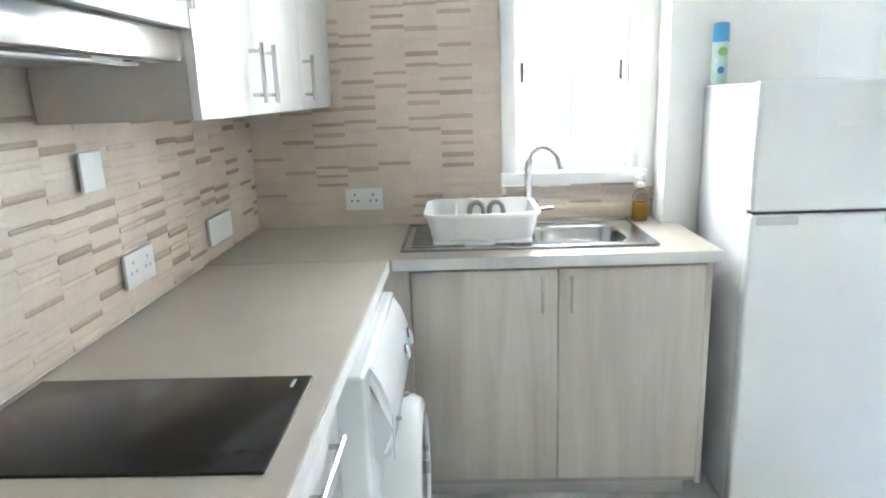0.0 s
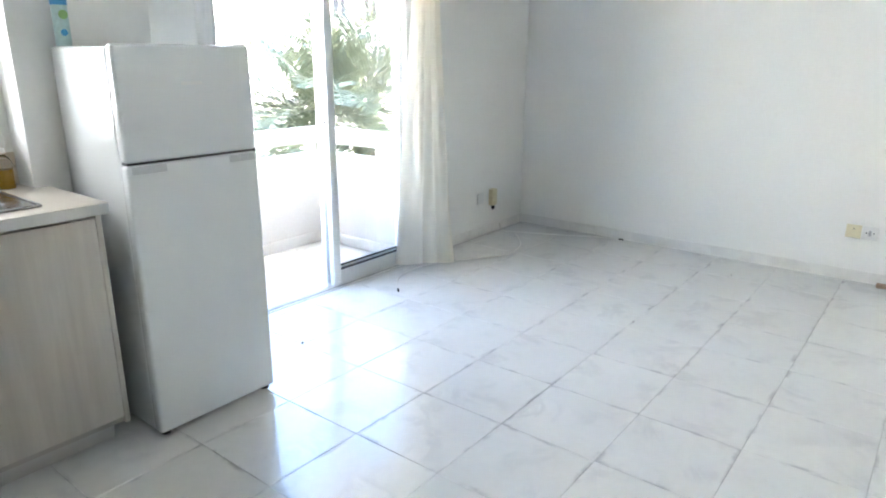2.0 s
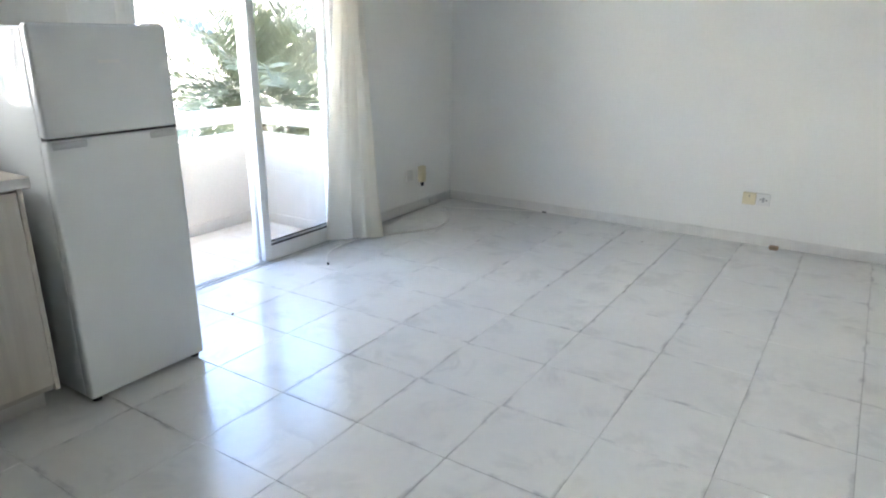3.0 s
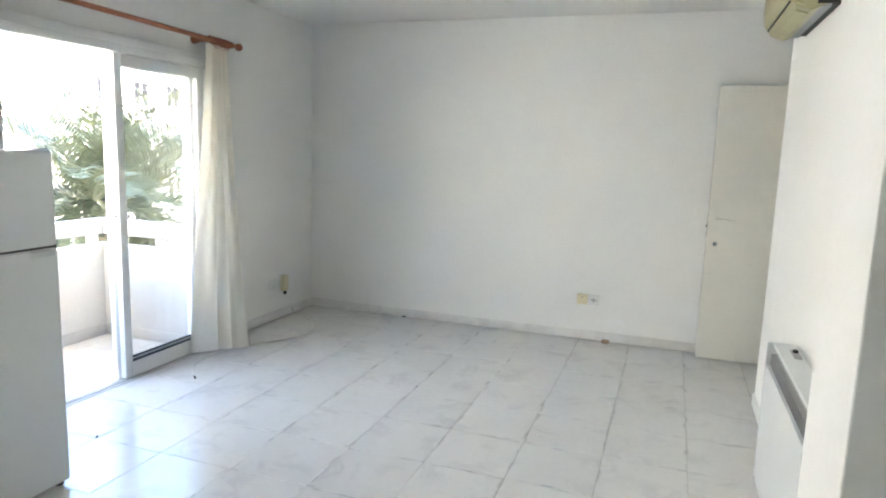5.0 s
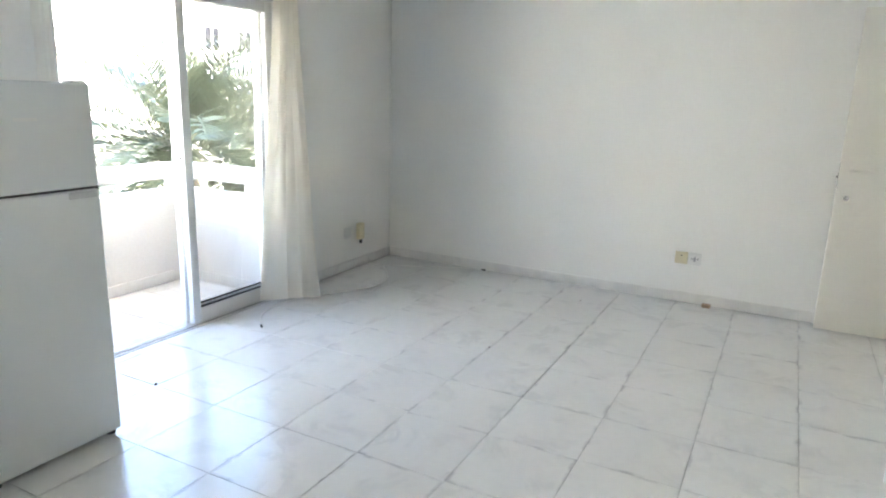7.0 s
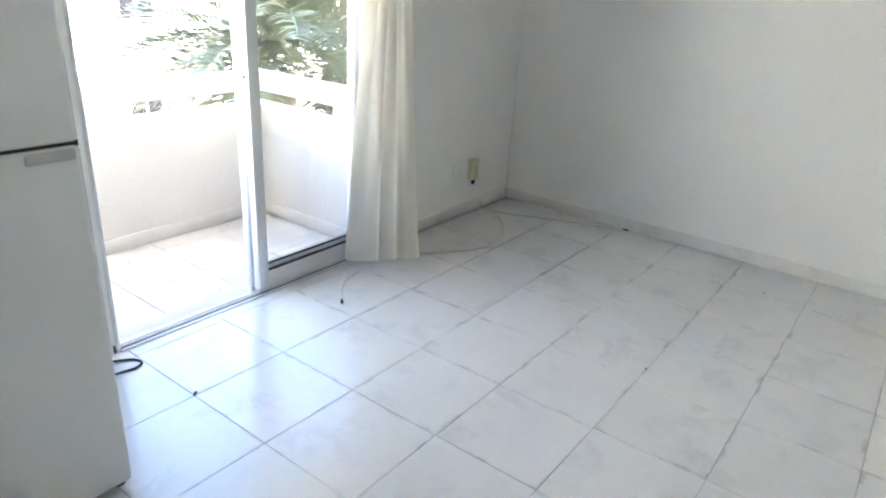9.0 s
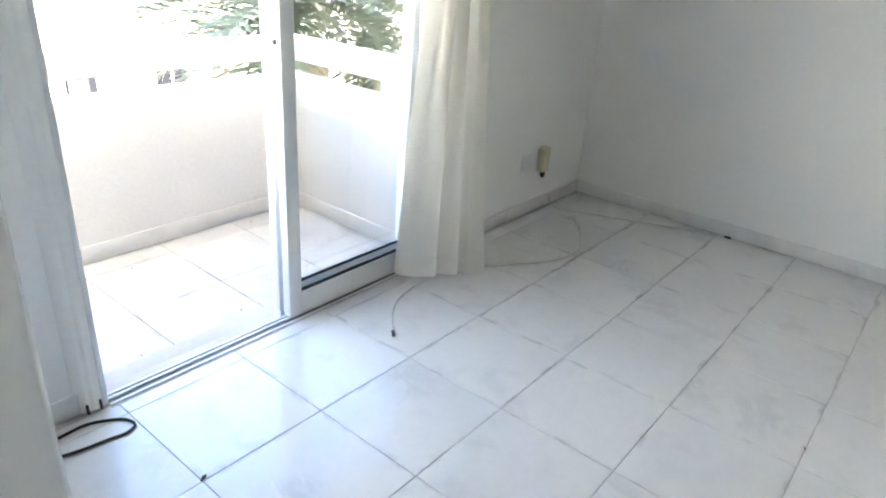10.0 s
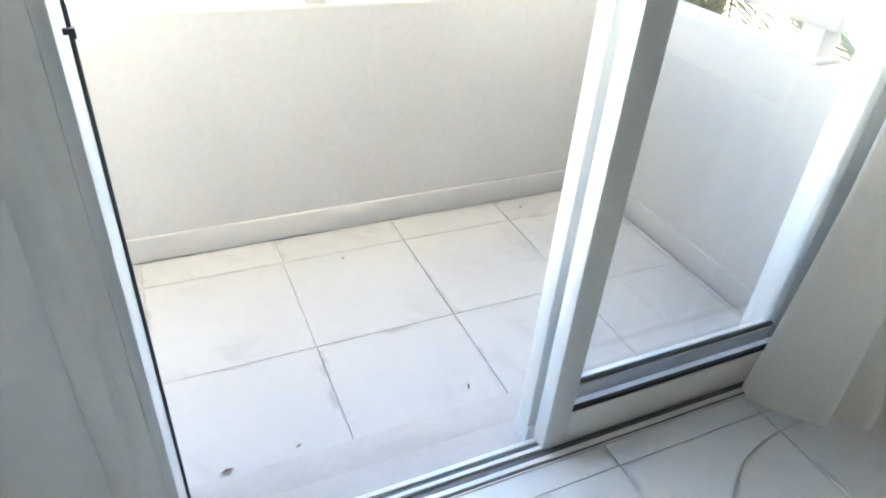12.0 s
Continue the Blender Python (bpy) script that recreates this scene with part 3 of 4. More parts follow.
def base_unit(x0, x1, hx, label):
    ob = thing("base_cabinet", ((x0 + x1) / 2, 2.38, 0), label, "cabinet", "sink base cabinets")
    part("body", boxes((x0, 2.118, 0.10, x1, 2.64, 0.785), (x0, 2.118, 0.785, x1, 2.16, 0.888)), CARCASS_SHADED, ob)
    dr = part("door", bx(x0 + 0.002, 2.098, 0.128, x1 - 0.002, 2.117, 0.876, r=0.0015), LAM_WOOD, ob)
    bar_handle(dr, (hx, 2.098, 0.738), (hx, 2.098, 0.86), (0, -0.028, 0), 0.0045)
    part("kickboard", bx(x0, 2.205, 0.0, x1, 2.221, 0.099), KICK, ob, "pale plinth board")
    return ob


base_unit(0.150, 0.625, 0.573, LABW)
base_unit(0.625, 1.093, 0.664, LABW)
ep = thing("end_panel", (1.105, 2.38, 0), "pale wood-grain end panel beside the fridge", "panel")
part("panel", bx(1.094, 2.100, 0.10, 1.112, 2.64, 0.888, r=0.001), LAM_WOOD, ep)
fp = thing("filler_panel", (0.12, 2.1, 0), "pale wood-grain corner filler panel", "panel")
part("panel", bx(-0.05, 2.106, 0.10, 0.149, 2.124, 0.888, r=0.001), LAM_WOOD, fp)

def slab_with_hole(x0, y0, x1, y1, hx0, hy0, hx1, hy1, z0, z1):
    bm = bmesh.new()
    ring = lambda a, b, c, d, z: [bm.verts.new(p) for p in ((a, b, z), (c, b, z), (c, d, z), (a, d, z))]
    ot, it = ring(x0, y0, x1, y1, z1), ring(hx0, hy0, hx1, hy1, z1)
    ob_, ib = ring(x0, y0, x1, y1, z0), ring(hx0, hy0, hx1, hy1, z0)
    for k in range(4):
        n = (k + 1) % 4
        for q in ((ot[k], ot[n], it[n], it[k]), (ob_[k], ob_[n], ib[n], ib[k]), (ot[k], ot[n], ob_[n], ob_[k]), (it[k], it[n], ib[n], ib[k])):
            bm.faces.new(q)
    return bm


wt = thing("worktop", (0.3, 2.36, 0.89), "beige laminate worktop running under the window", "worktop", "worktops")
part("top", slab_with_hole(X_W + 0.002, 2.068, 1.128, Y_K - 0.006, 0.565, 2.210, 0.88, 2.470, 0.89, 0.928), WORKTOP, wt)
part("edge_band", boxes((X_W + 0.6, 2.0655, 0.8915, 1.127, 2.0676, 0.9265)), LAM_WHITE, wt, "pale edge band")
wt2 = thing("worktop", (-0.2, 1.35, 0.89), "beige laminate worktop along the tiled side wall", "worktop", "worktops")
part("top", bx(X_W + 0.006, 0.60, 0.89, 0.088, 2.0665, 0.928, r=0.004), WORKTOP, wt2)
part("edge_strip", bx(0.0885, 0.60, 0.892, 0.091, 2.064, 0.926), LAM_WHITE, wt2, "pale edge band")

dc = thing("drawer_unit", (-0.2, 0.93, 0), "white kitchen drawer unit below the hob", "cabinet")
part("body", bx(X_W + 0.01, 0.62, 0.10, 0.048, 1.262, 0.888), LAM_WHITE, dc)
for z0, z1 in ((0.70, 0.876), (0.42, 0.696), (0.128, 0.416)):
    dw = part("drawer_front", bx(0.049, 0.624, z0, 0.068, 1.258, z1, r=0.0015), LAM_WHITE, dc)
    bar_handle(dw, (0.068, 0.985, z1 - 0.075), (0.068, 1.205, z1 - 0.075), (0.022, 0, 0), 0.0055)
part("kickboard", bx(0.0, 0.62, 0.0, 0.016, 1.262, 0.099), KICK, dc)

hob = thing("hob", (-0.21, 1.04, 0.928), "black ceramic glass two-zone hob set in the worktop", "hob")
part("glass_plate", bx(-0.468, 0.885, 0.926, 0.044, 1.20, 0.934, r=0.002), HOBGLASS, hob)
part("touch_mark", bx(0.012, 1.150, 0.9342, 0.018, 1.182, 0.9346), GREYPL, hob, "pale printed mark")

# washing machine
WY0, WY1 = 1.290, 1.880
wm = thing("washing_machine", (-0.15, 1.585, 0), "white front-loading washing machine under the worktop", "washing machine")
part("body", bx(-0.45, WY0, 0.02, 0.122, WY1, 0.885, r=0.010, seg=3), ENAMEL, wm)
PANEL = [(0.100, 0.650), (0.138, 0.654), (0.157, 0.668), (0.167, 0.698), (0.168, 0.735), (0.160, 0.790), (0.144, 0.838), (0.126, 0.868), (0.108, 0.883), (0.096, 0.886)]
bm = extrude_profile(bmesh.new(), PANEL, "y", WY0 + 0.060, WY1 - 0.004)
bmesh.ops.bevel(bm, geom=[e for e in bm.edges if abs(e.verts[0].co.y - e.verts[1].co.y) < 0.001], offset=0.016, segments=3, affect="EDGES")
cp = part("control_panel", bm, ENAMEL, wm)


def knob(y, z, x, r, nm, m, parent, label=""):
    c, n = Vector((x - 0.002, y, z)), Vector((0.96, 0, 0.28))
    return part(nm, tube(bmesh.new(), [c, c + n * 0.012, c + n * 0.015], [r, r * 0.92, r * 0.7], 20), m, parent, label)


for ky, kz, kr in ((1.795, 0.775, 0.024), (1.700, 0.768, 0.021)):
    dial = knob(ky, kz, 0.163, kr, "programme_dial", PLASTIC, cp)
    part("dial_mark", tube(bmesh.new(), [(0.172 - 0.28 * (kr + 0.002) * math.sin(a), ky + (kr + 0.002) * math.cos(a), kz + 0.96 * (kr + 0.002) * math.sin(a)) for a in (math.pi * (0.1 + 0.8 * j / 12) for j in range(13))], 0.0022, 6), DARKPL, dial, "dark dial marking")
for yy, zz in ((1.400, 0.735), (1.590, 0.700), (1.640, 0.665)):
    knob(yy, zz, 0.168, 0.006, "button", GREYPL, cp, "small grey button")
part("soap_drawer_line", bx(0.1675, 1.335, 0.676, 0.1690, 1.337, 0.780), GREYPL, cp, "seam of the soap drawer")
dx, cyd, czd = 0.118, 1.590, 0.438


def dish(prof, tall=1.24, seg=44, cap=False):
    """A round door shape that looks along +x, given as (radius, height) pairs."""
    bm = bmesh.new()
    rings = [[bm.verts.new((dx + h, cyd + r * math.cos(2 * math.pi * k / seg), czd + tall * r * math.sin(2 * math.pi * k / seg))) for k in range(seg)] for r, h in prof]
    for a, b in zip(rings, rings[1:]):
        for k in range(seg):
            bm.faces.new((a[k], a[(k + 1) % seg], b[(k + 1) % seg], b[k]))
    if cap:
        bm.faces.new(rings[-1])
    return bm


pdoor = part("porthole_door", dish([(0.192, 0.0), (0.200, 0.040), (0.200, 0.070), (0.192, 0.088), (0.178, 0.096), (0.162, 0.097), (0.154, 0.093), (0.152, 0.080)]), ENAMEL, wm)
part("porthole_glass", dish([(0.153, 0.086), (0.130, 0.083), (0.070, 0.080), (0.004, 0.079)], cap=True), mat("smoky_glass", (0.10, 0.10, 0.105), 0.1, var=0.1, scale=6), pdoor, "dark smoky porthole glass")
for z0, z1 in ((0.385, 0.425), (0.455, 0.480)):
    part("door_catch", bx(0.196, 1.735, z0, 0.214, 1.752, z1, r=0.003), GREYPL, pdoor)
part("filter_flap", bx(0.121, 1.33, 0.06, 0.126, 1.46, 0.15, r=0.001), ENAMEL, wm)
part("kick_seam", bx(0.1215, WY0 + 0.012, 0.196, 0.1232, WY1 - 0.012, 0.199), GREYPL, wm)

# sink, tap, rack, soap
sk = thing("sink", (0.54, 2.37, 0.928), "stainless steel sink with ribbed drainboard", "sink")
sx0, sx1, sy0, sy1 = 0.56, 0.885, 2.205, 2.475
bm = boxes((0.122, 2.158, 0.928, sx0, 2.578, 0.935), (sx1, 2.158, 0.928, 0.957, 2.578, 0.935), (sx0, 2.158, 0.928, sx1, sy0, 0.935), (sx0, sy1, 0.928, sx1, 2.578, 0.935))
part("rim", bm, STEEL, sk)
part("rim_edge", boxes((0.122, 2.155, 0.930, 0.957, 2.163, 0.939), (0.122, 2.573, 0.930, 0.957, 2.581, 0.939), (0.118, 2.155, 0.930, 0.126, 2.581, 0.939), (0.952, 2.155, 0.930, 0.960, 2.581, 0.939), r=0.002), STEEL, sk)
bm = bmesh.new()


def rr(x0, y0, x1, y1, z, r, n=6):
    out = []
    for cx, cy, a0 in ((x1 - r, y1 - r, 0), (x0 + r, y1 - r, 90), (x0 + r, y0 + r, 180), (x1 - r, y0 + r, 270)):
        for k in range(n + 1):
            a = radians(a0 + 90 * k / n)
            out.append((cx + r * math.cos(a), cy + r * math.sin(a), z))
    return out


levels = [(-0.004, 0.9365, 0.07), (0.004, 0.934, 0.07), (0.010, 0.920, 0.068), (0.018, 0.83, 0.06), (0.032, 0.802, 0.05), (0.06, 0.797, 0.03)]
rings = [[bm.verts.new(p) for p in rr(sx0 + o, sy0 + o, sx1 - o, sy1 - o, z, r)] for o, z, r in levels]
for a, b in zip(rings, rings[1:]):
    for k in range(len(a)):
        bm.faces.new((a[k], a[(k + 1) % len(a)], b[(k + 1) % len(a)], b[k]))
bm.faces.new(rings[-1])
part("basin", bm, STEEL, sk)
corner_pts = ((sx0, sy0, 0.9362), (sx1, sy0, 0.9362), (sx1, sy1, 0.9362), (sx0, sy1, 0.9362))
loop = [(p[0], p[1], 0.9362) for p in rr(sx0 - 0.002, sy0 - 0.002, sx1 + 0.002, sy1 + 0.002, 0, 0.07)]
n4 = len(loop) // 4
for q, corner in enumerate((2, 3, 0, 1)):
    bm = bmesh.new()
    apex = bm.verts.new(corner_pts[corner])
    arc = [bm.verts.new(p) for p in loop[q * n4:(q + 1) * n4]]
    for k in range(n4 - 1):
        bm.faces.new((apex, arc[k], arc[k + 1]))
    part("basin_corner", bm, STEEL, sk)
part("drain", lathe(bmesh.new(), 0.72, 2.34, [(0.035, 0.7975), (0.035, 0.800), (0.024, 0.8005), (0.02, 0.799)]), CHROME, sk)
for k in range(9):
    part("drain_rib", bx(0.15, 2.20 + k * 0.040, 0.934, 0.50, 2.212 + k * 0.040, 0.9375, r=0.001), STEEL, sk)

tap = thing("tap", (0.60, 2.545, 0.935), "chrome gooseneck mixer tap behind the sink", "tap")
part("spout", tube(bmesh.new(), smooth_path([(0.585, 2.545, 0.93), (0.578, 2.545, 1.05), (0.576, 2.543, 1.15), (0.592, 2.53, 1.205), (0.635, 2.505, 1.225), (0.672, 2.475, 1.195), (0.688, 2.463, 1.150)], 6),
                   [0.014] * 12 + [0.0115] * 25, 12), CHROME, tap)
part("base", lathe(bmesh.new(), 0.585, 2.545, [(0.027, 0.934), (0.027, 0.942), (0.021, 0.95), (0.020, 1.00), (0.016, 1.008)]), CHROME, tap)
part("lever", tube(bmesh.new(), [(0.598, 2.54, 0.985), (0.632, 2.525, 0.995), (0.668, 2.512, 1.000)], [0.010, 0.007, 0.006], 8), CHROME, tap)


def basket():
    ob = thing("dish_rack", (0.39, 2.35, 0.937), "white plastic dish rack with cutlery wells on the drainboard", "dish rack")
    def ring(g, z):
        return rr(0.215 - g, 2.20 - g, 0.565 + g, 2.50 + g, z, 0.03 + g, 4)
    part("tray", boxes((0.225, 2.205, 0.9385, 0.555, 2.495, 0.952), (0.33, 2.178, 0.9385, 0.43, 2.206, 0.947), r=0.004), PLASTIC, ob)
    bm = bmesh.new()
    prof = [(0.004, 0.953), (0.022, 1.030), (0.032, 1.033), (0.032, 1.043), (0.018, 1.043), (0.002, 0.960)]
    rings_ = [[bm.verts.new(p) for p in ring(g - 0.012, z)] for g, z in prof]
    for a, b in zip(rings_, rings_[1:]):
        for k in range(len(a)):
            bm.faces.new((a[k], a[(k + 1) % len(a)], b[(k + 1) % len(a)], b[k]))
    bm.faces.new(rings_[-1])
    part("basket", bm, PLASTIC, ob)
    for k in range(2):
        x = 0.378 + k * 0.072
        bm = bmesh.new()
        tube(bm, [(x + 0.026 * math.cos(a), 2.482, 1.000 + 0.034 * math.sin(a)) for a in (math.pi * j / 12 for j in range(13))], 0.009, 8)
        tube(bm, [(x + 0.026, 2.482, 1.000), (x + 0.026, 2.482, 0.962)], 0.009, 8)
        tube(bm, [(x - 0.026, 2.482, 1.000), (x - 0.026, 2.482, 0.962)], 0.009, 8)
        part("cutlery_arch", bm, TAUPE, ob, "taupe arch of the cutlery holder")
    part("divider", boxes((0.30, 2.20, 0.958, 0.306, 2.49, 1.03), (0.226, 2.24, 0.958, 0.30, 2.25, 1.032), r=0.001), PLASTIC, ob)
    return ob


basket()
sb = thing("soap_bottle", (1.005, 2.575, 0.928), "clear pump bottle half full of amber soap", "bottle")
part("bottle", lathe(bmesh.new(), 1.005, 2.575, [(0.027, 0.930), (0.030, 0.935), (0.030, 1.02), (0.024, 1.04), (0.012, 1.052), (0.012, 1.062)]), CLEARPL, sb)
part("soap", lathe(bmesh.new(), 1.005, 2.575, [(0.025, 0.9325), (0.0275, 0.937), (0.0275, 1.000)]), SOAP, sb, "amber liquid soap")
bm = lathe(bmesh.new(), 1.005, 2.575, [(0.014, 1.060), (0.014, 1.075), (0.005, 1.077), (0.005, 1.098), (0.010, 1.099), (0.010, 1.106)], 12)
tube(bm, [(1.005, 2.575, 1.102), (0.985, 2.55, 1.100), (0.978, 2.543, 1.094)], 0.004, 6)
part("pump", bm, PLASTIC, sb)

# sockets on the tiles


def plate(name, at, size, axis, label, kindn="socket", dots=True):
    """A wall plate whose face looks along axis; size is (width, height)."""
    ob = thing(name, at, label, kindn)
    x, y, z = at
    w, h = size
    if axis == "-y":
        part("plate", bx(x - w / 2, y - 0.010, z - h / 2, x + w / 2, y, z + h / 2, r=0.003), PLASTIC, ob)
    elif axis == "+x":
        part("plate", bx(x, y - w / 2, z - h / 2, x + 0.010, y + w / 2, z + h / 2, r=0.003), PLASTIC, ob)
    else:
        part("plate", bx(x - 0.010, y - w / 2, z - h / 2, x, y + w / 2, z + h / 2, r=0.003), PLASTIC, ob)
    if dots:
        for s in (-w / 4, w / 4):
            for du, dv in ((0, 0.018), (-0.012, -0.006), (0.012, -0.006)):
                if axis == "-y":
                    part("hole", bx(x + s + du - 0.003, y - 0.0106, z + dv - 0.004, x + s + du + 0.003, y - 0.0098, z + dv + 0.004), DARKPL, ob)
                else:
                    part("hole", bx(x + 0.0098, y + s + du - 0.003, z + dv - 0.004, x + 0.0106, y + s + du + 0.003, z + dv + 0.004), GREYPL, ob)
    return ob


plate("double_socket", (-0.064, Y_K - 0.010, 1.034), (0.146, 0.086), "-y", "white double socket on the tiled wall below the cabinet")
plate("double_socket", (X_W + 0.010, 1.645, 1.038), (0.146, 0.086), "+x", "white double socket low on the tiled side wall")
plate("double_socket", (X_W + 0.010, 2.205, 1.022), (0.20, 0.090), "+x", "white double socket near the tiled corner", dots=False)
sw = plate("cooker_switch", (X_W + 0.010, 1.50, 1.292), (0.086, 0.086), "+x", "white switch plate under the wall cabinets", "switch", dots=False)
part("rocker", bx(X_W + 0.0185, 1.4885, 1.280, X_W + 0.0197, 1.512, 1.304, r=0.0004), PLASTIC, sw)

# wall cabinets, hood
UX = -0.165


def wall_unit(y0, y1, hy, z0, label, z_top=2.30, low=True):
    ob = thing("wall_cabinet", (-0.34, (y0 + y1) / 2, z0), label, "cabinet", "wall cabinets")
    part("body", bx(X_W + 0.012, y0 + 0.0005, z0, UX - 0.020, y1 - 0.0005, z_top), CARCASS_SHADED, ob, "grey-beige carcass, darkened as if in shade")
    d = part("door", bx(UX - 0.019, y0 + 0.002, z0 - 0.002, UX, y1 - 0.002, z_top, r=0.0015), LAM_WHITE, ob, "white wood-grain door")
    bar_handle(d, (UX, hy, z0 + 0.025), (UX, hy, z0 + 0.165), (0.030, 0, 0), 0.005)
    return ob


wall_unit(1.347, 1.730, 1.680, 1.399, "white wood-grain wall cabinet beside the hood")
wall_unit(1.730, 2.185, 1.780, 1.399, "white wood-grain wall cabinet above the corner")
wall_unit(2.185, 2.650, 2.215, 1.399, "narrow white wall cabinet against the window wall")
wall_unit(0.76, 1.345, 1.290, 1.566, "short white wall cabinet above the cooker hood")
hd = thing("cooker_hood", (-0.3, 1.10, 1.5), "slim steel cooker hood under the wall cabinet", "cooker hood")
part("front_bar", bx(-0.200, 0.765, 1.503, -0.166, 1.290, 1.553, r=0.002), STEEL, hd, "polished steel front bar")
part("body", bx(-0.485, 0.772, 1.516, -0.201, 1.335, 1.564, r=0.002), PLASTIC, hd)
part("underside", bx(-0.46, 0.79, 1.505, -0.205, 1.315, 1.5155, r=0.001), GREYPL, hd)
part("lamp_strip", boxes((-0.28, 0.83, 1.500, -0.25, 1.30, 1.5045)), PLASTIC, hd)
for v0, v1 in ((0.86, 1.08), (1.20, 1.26)):
    part("vent_slot", bx(-0.228, v0, 1.5015, -0.214, v1, 1.5045), DARKPL, hd)

# fridge
fr = thing("fridge", (1.457, 2.28, 0), "white two-door fridge freezer beside the worktop", "fridge")
part("body", bx(1.196, 2.092, 0.018, 1.708, 2.505, 1.428, r=0.012, seg=3), ENAMEL, fr)
fd = part("freezer_door", bx(1.190, 2.038, 1.049, 1.714, 2.088, 1.436, r=0.014, seg=4), ENAMEL, fr)
ld = part("fridge_door", bx(1.190, 2.038, 0.024, 1.714, 2.088, 1.041, r=0.012, seg=4), ENAMEL, fr)
part("door_gasket", boxes((1.20, 2.087, 0.05, 1.715, 2.0925, 1.43)), GREYPL, fr, "grey door seal")
part("door_gap", bx(1.200, 2.050, 1.038, 1.715, 2.087, 1.052), GAP, fr, "dark gap between the doors")
for gx0, gx1 in ((1.205, 1.335), (1.585, 1.702)):
    part("grip", bx(gx0, 2.0345, 1.008, gx1, 2.050, 1.036, r=0.0075, seg=3), GRIP, ld, "pale grey moulded finger grip")
part("badge", bx(1.42, 2.0362, 1.30, 1.50, 2.0382, 1.312), PLASTIC, fd, "small pale badge")
for fx in (1.23, 1.69):
    part("foot", lathe(bmesh.new(), fx, 2.08, [(0.018, 0.0), (0.018, 0.018), (0.010, 0.02), (0.010, 0.046)], 12), DARKPL, fr)
    part("foot", lathe(bmesh.new(), fx, 2.46, [(0.018, 0.0), (0.018, 0.018), (0.010, 0.02), (0.010, 0.034)], 12), DARKPL, fr)
part("top_hinge", bx(1.66, 2.06, 1.4355, 1.712, 2.13, 1.444, r=0.003), PLASTIC, fr)
sc = thing("spray_can", (1.222, 2.44, 1.428), "air freshener spray can with a blue cap on the fridge", "spray can")
part("can", lathe(bmesh.new(), 1.222, 2.44, [(0.024, 1.429), (0.026, 1.433), (0.026, 1.565), (0.022, 1.575)]), LABEL, sc)
part("print_patch", tube(bmesh.new(), [(1.222, 2.4145, 1.535), (1.222, 2.4128, 1.535)], 0.016, 14), GREEN, sc, "green printed spot")
part("print_patch", tube(bmesh.new(), [(1.218, 2.4145, 1.475), (1.218, 2.4128, 1.475)], 0.012, 14), BLUE, sc, "blue printed spot")
part("cap", lathe(bmesh.new(), 1.222, 2.44, [(0.027, 1.567), (0.0275, 1.570), (0.026, 1.625), (0.023, 1.630)]), BLUE, sc, "blue plastic cap")

# ---- living room things ----
de = thing("entrance_door", (4.86, -0.62, 0), "cream painted door standing open along the wall", "door")
part("leaf", bx(4.845, -1.42, 0.012, 4.885, -0.585, 2.0, r=0.003), DOORPAINT, de)
bm = lathe(bmesh.new(), 0, 0, [(0.022, 0), (0.022, 0.006), (0.010, 0.008), (0.010, 0.035)], 16)
bmesh.ops.rotate(bm, verts=bm.verts, cent=(0, 0, 0), matrix=Euler((0, radians(-90), 0)).to_matrix())
bmesh.ops.translate(bm, verts=bm.verts, vec=(4.845, -0.645, 1.055))
tube(bm, [(4.812, -0.645, 1.055), (4.808, -0.69, 1.055), (4.808, -0.765, 1.052)], [0.010, 0.009, 0.008], 10)
part("lever_handle", bm, DOORPAINT, de, "pale lever handle")
bm = lathe(bmesh.new(), 0, 0, [(0.016, 0), (0.016, 0.005), (0.006, 0.006)], 16)
bmesh.ops.rotate(bm, verts=bm.verts, cent=(0, 0, 0), matrix=Euler((0, radians(-90), 0)).to_matrix())
bmesh.ops.translate(bm, verts=bm.verts, vec=(4.845, -0.645, 0.875))
part("keyhole", bm, STEEL, de, "small metal lock cylinder")
part("latch_plate", boxes((4.856, -0.5852, 0.93, 4.874, -0.583, 1.09), (4.858, -0.583, 0.995, 4.872, -0.573, 1.012)), STEEL, de, "metal latch")

es = thing("wall_socket", (4.995, 0.295, 0.33), "yellowed cream wall socket above the skirting", "socket", "sockets on the living room wall")
part("plate", bx(4.989, 0.252, 0.287, 5.0, 0.338, 0.373, r=0.003), CREAMPL, es)
part("hole", boxes((4.9884, 0.29, 0.345, 4.9892, 0.30, 0.351)), DARKPL, es)
es2 = thing("wall_socket", (4.995, 0.205, 0.33), "white wall socket with a grey rocker switch", "socket", "sockets on the living room wall")
part("plate", bx(4.989, 0.160, 0.287, 5.0, 0.246, 0.373, r=0.003), PLASTIC, es2)
part("rocker", bx(4.985, 0.196, 0.312, 4.990, 0.212, 0.346, r=0.002), GREYPL, es2)
for hy in (0.22, 0.18):
    part("hole", bx(4.9884, hy, 0.325, 4.9892, hy + 0.006, 0.335), DARKPL, es2)

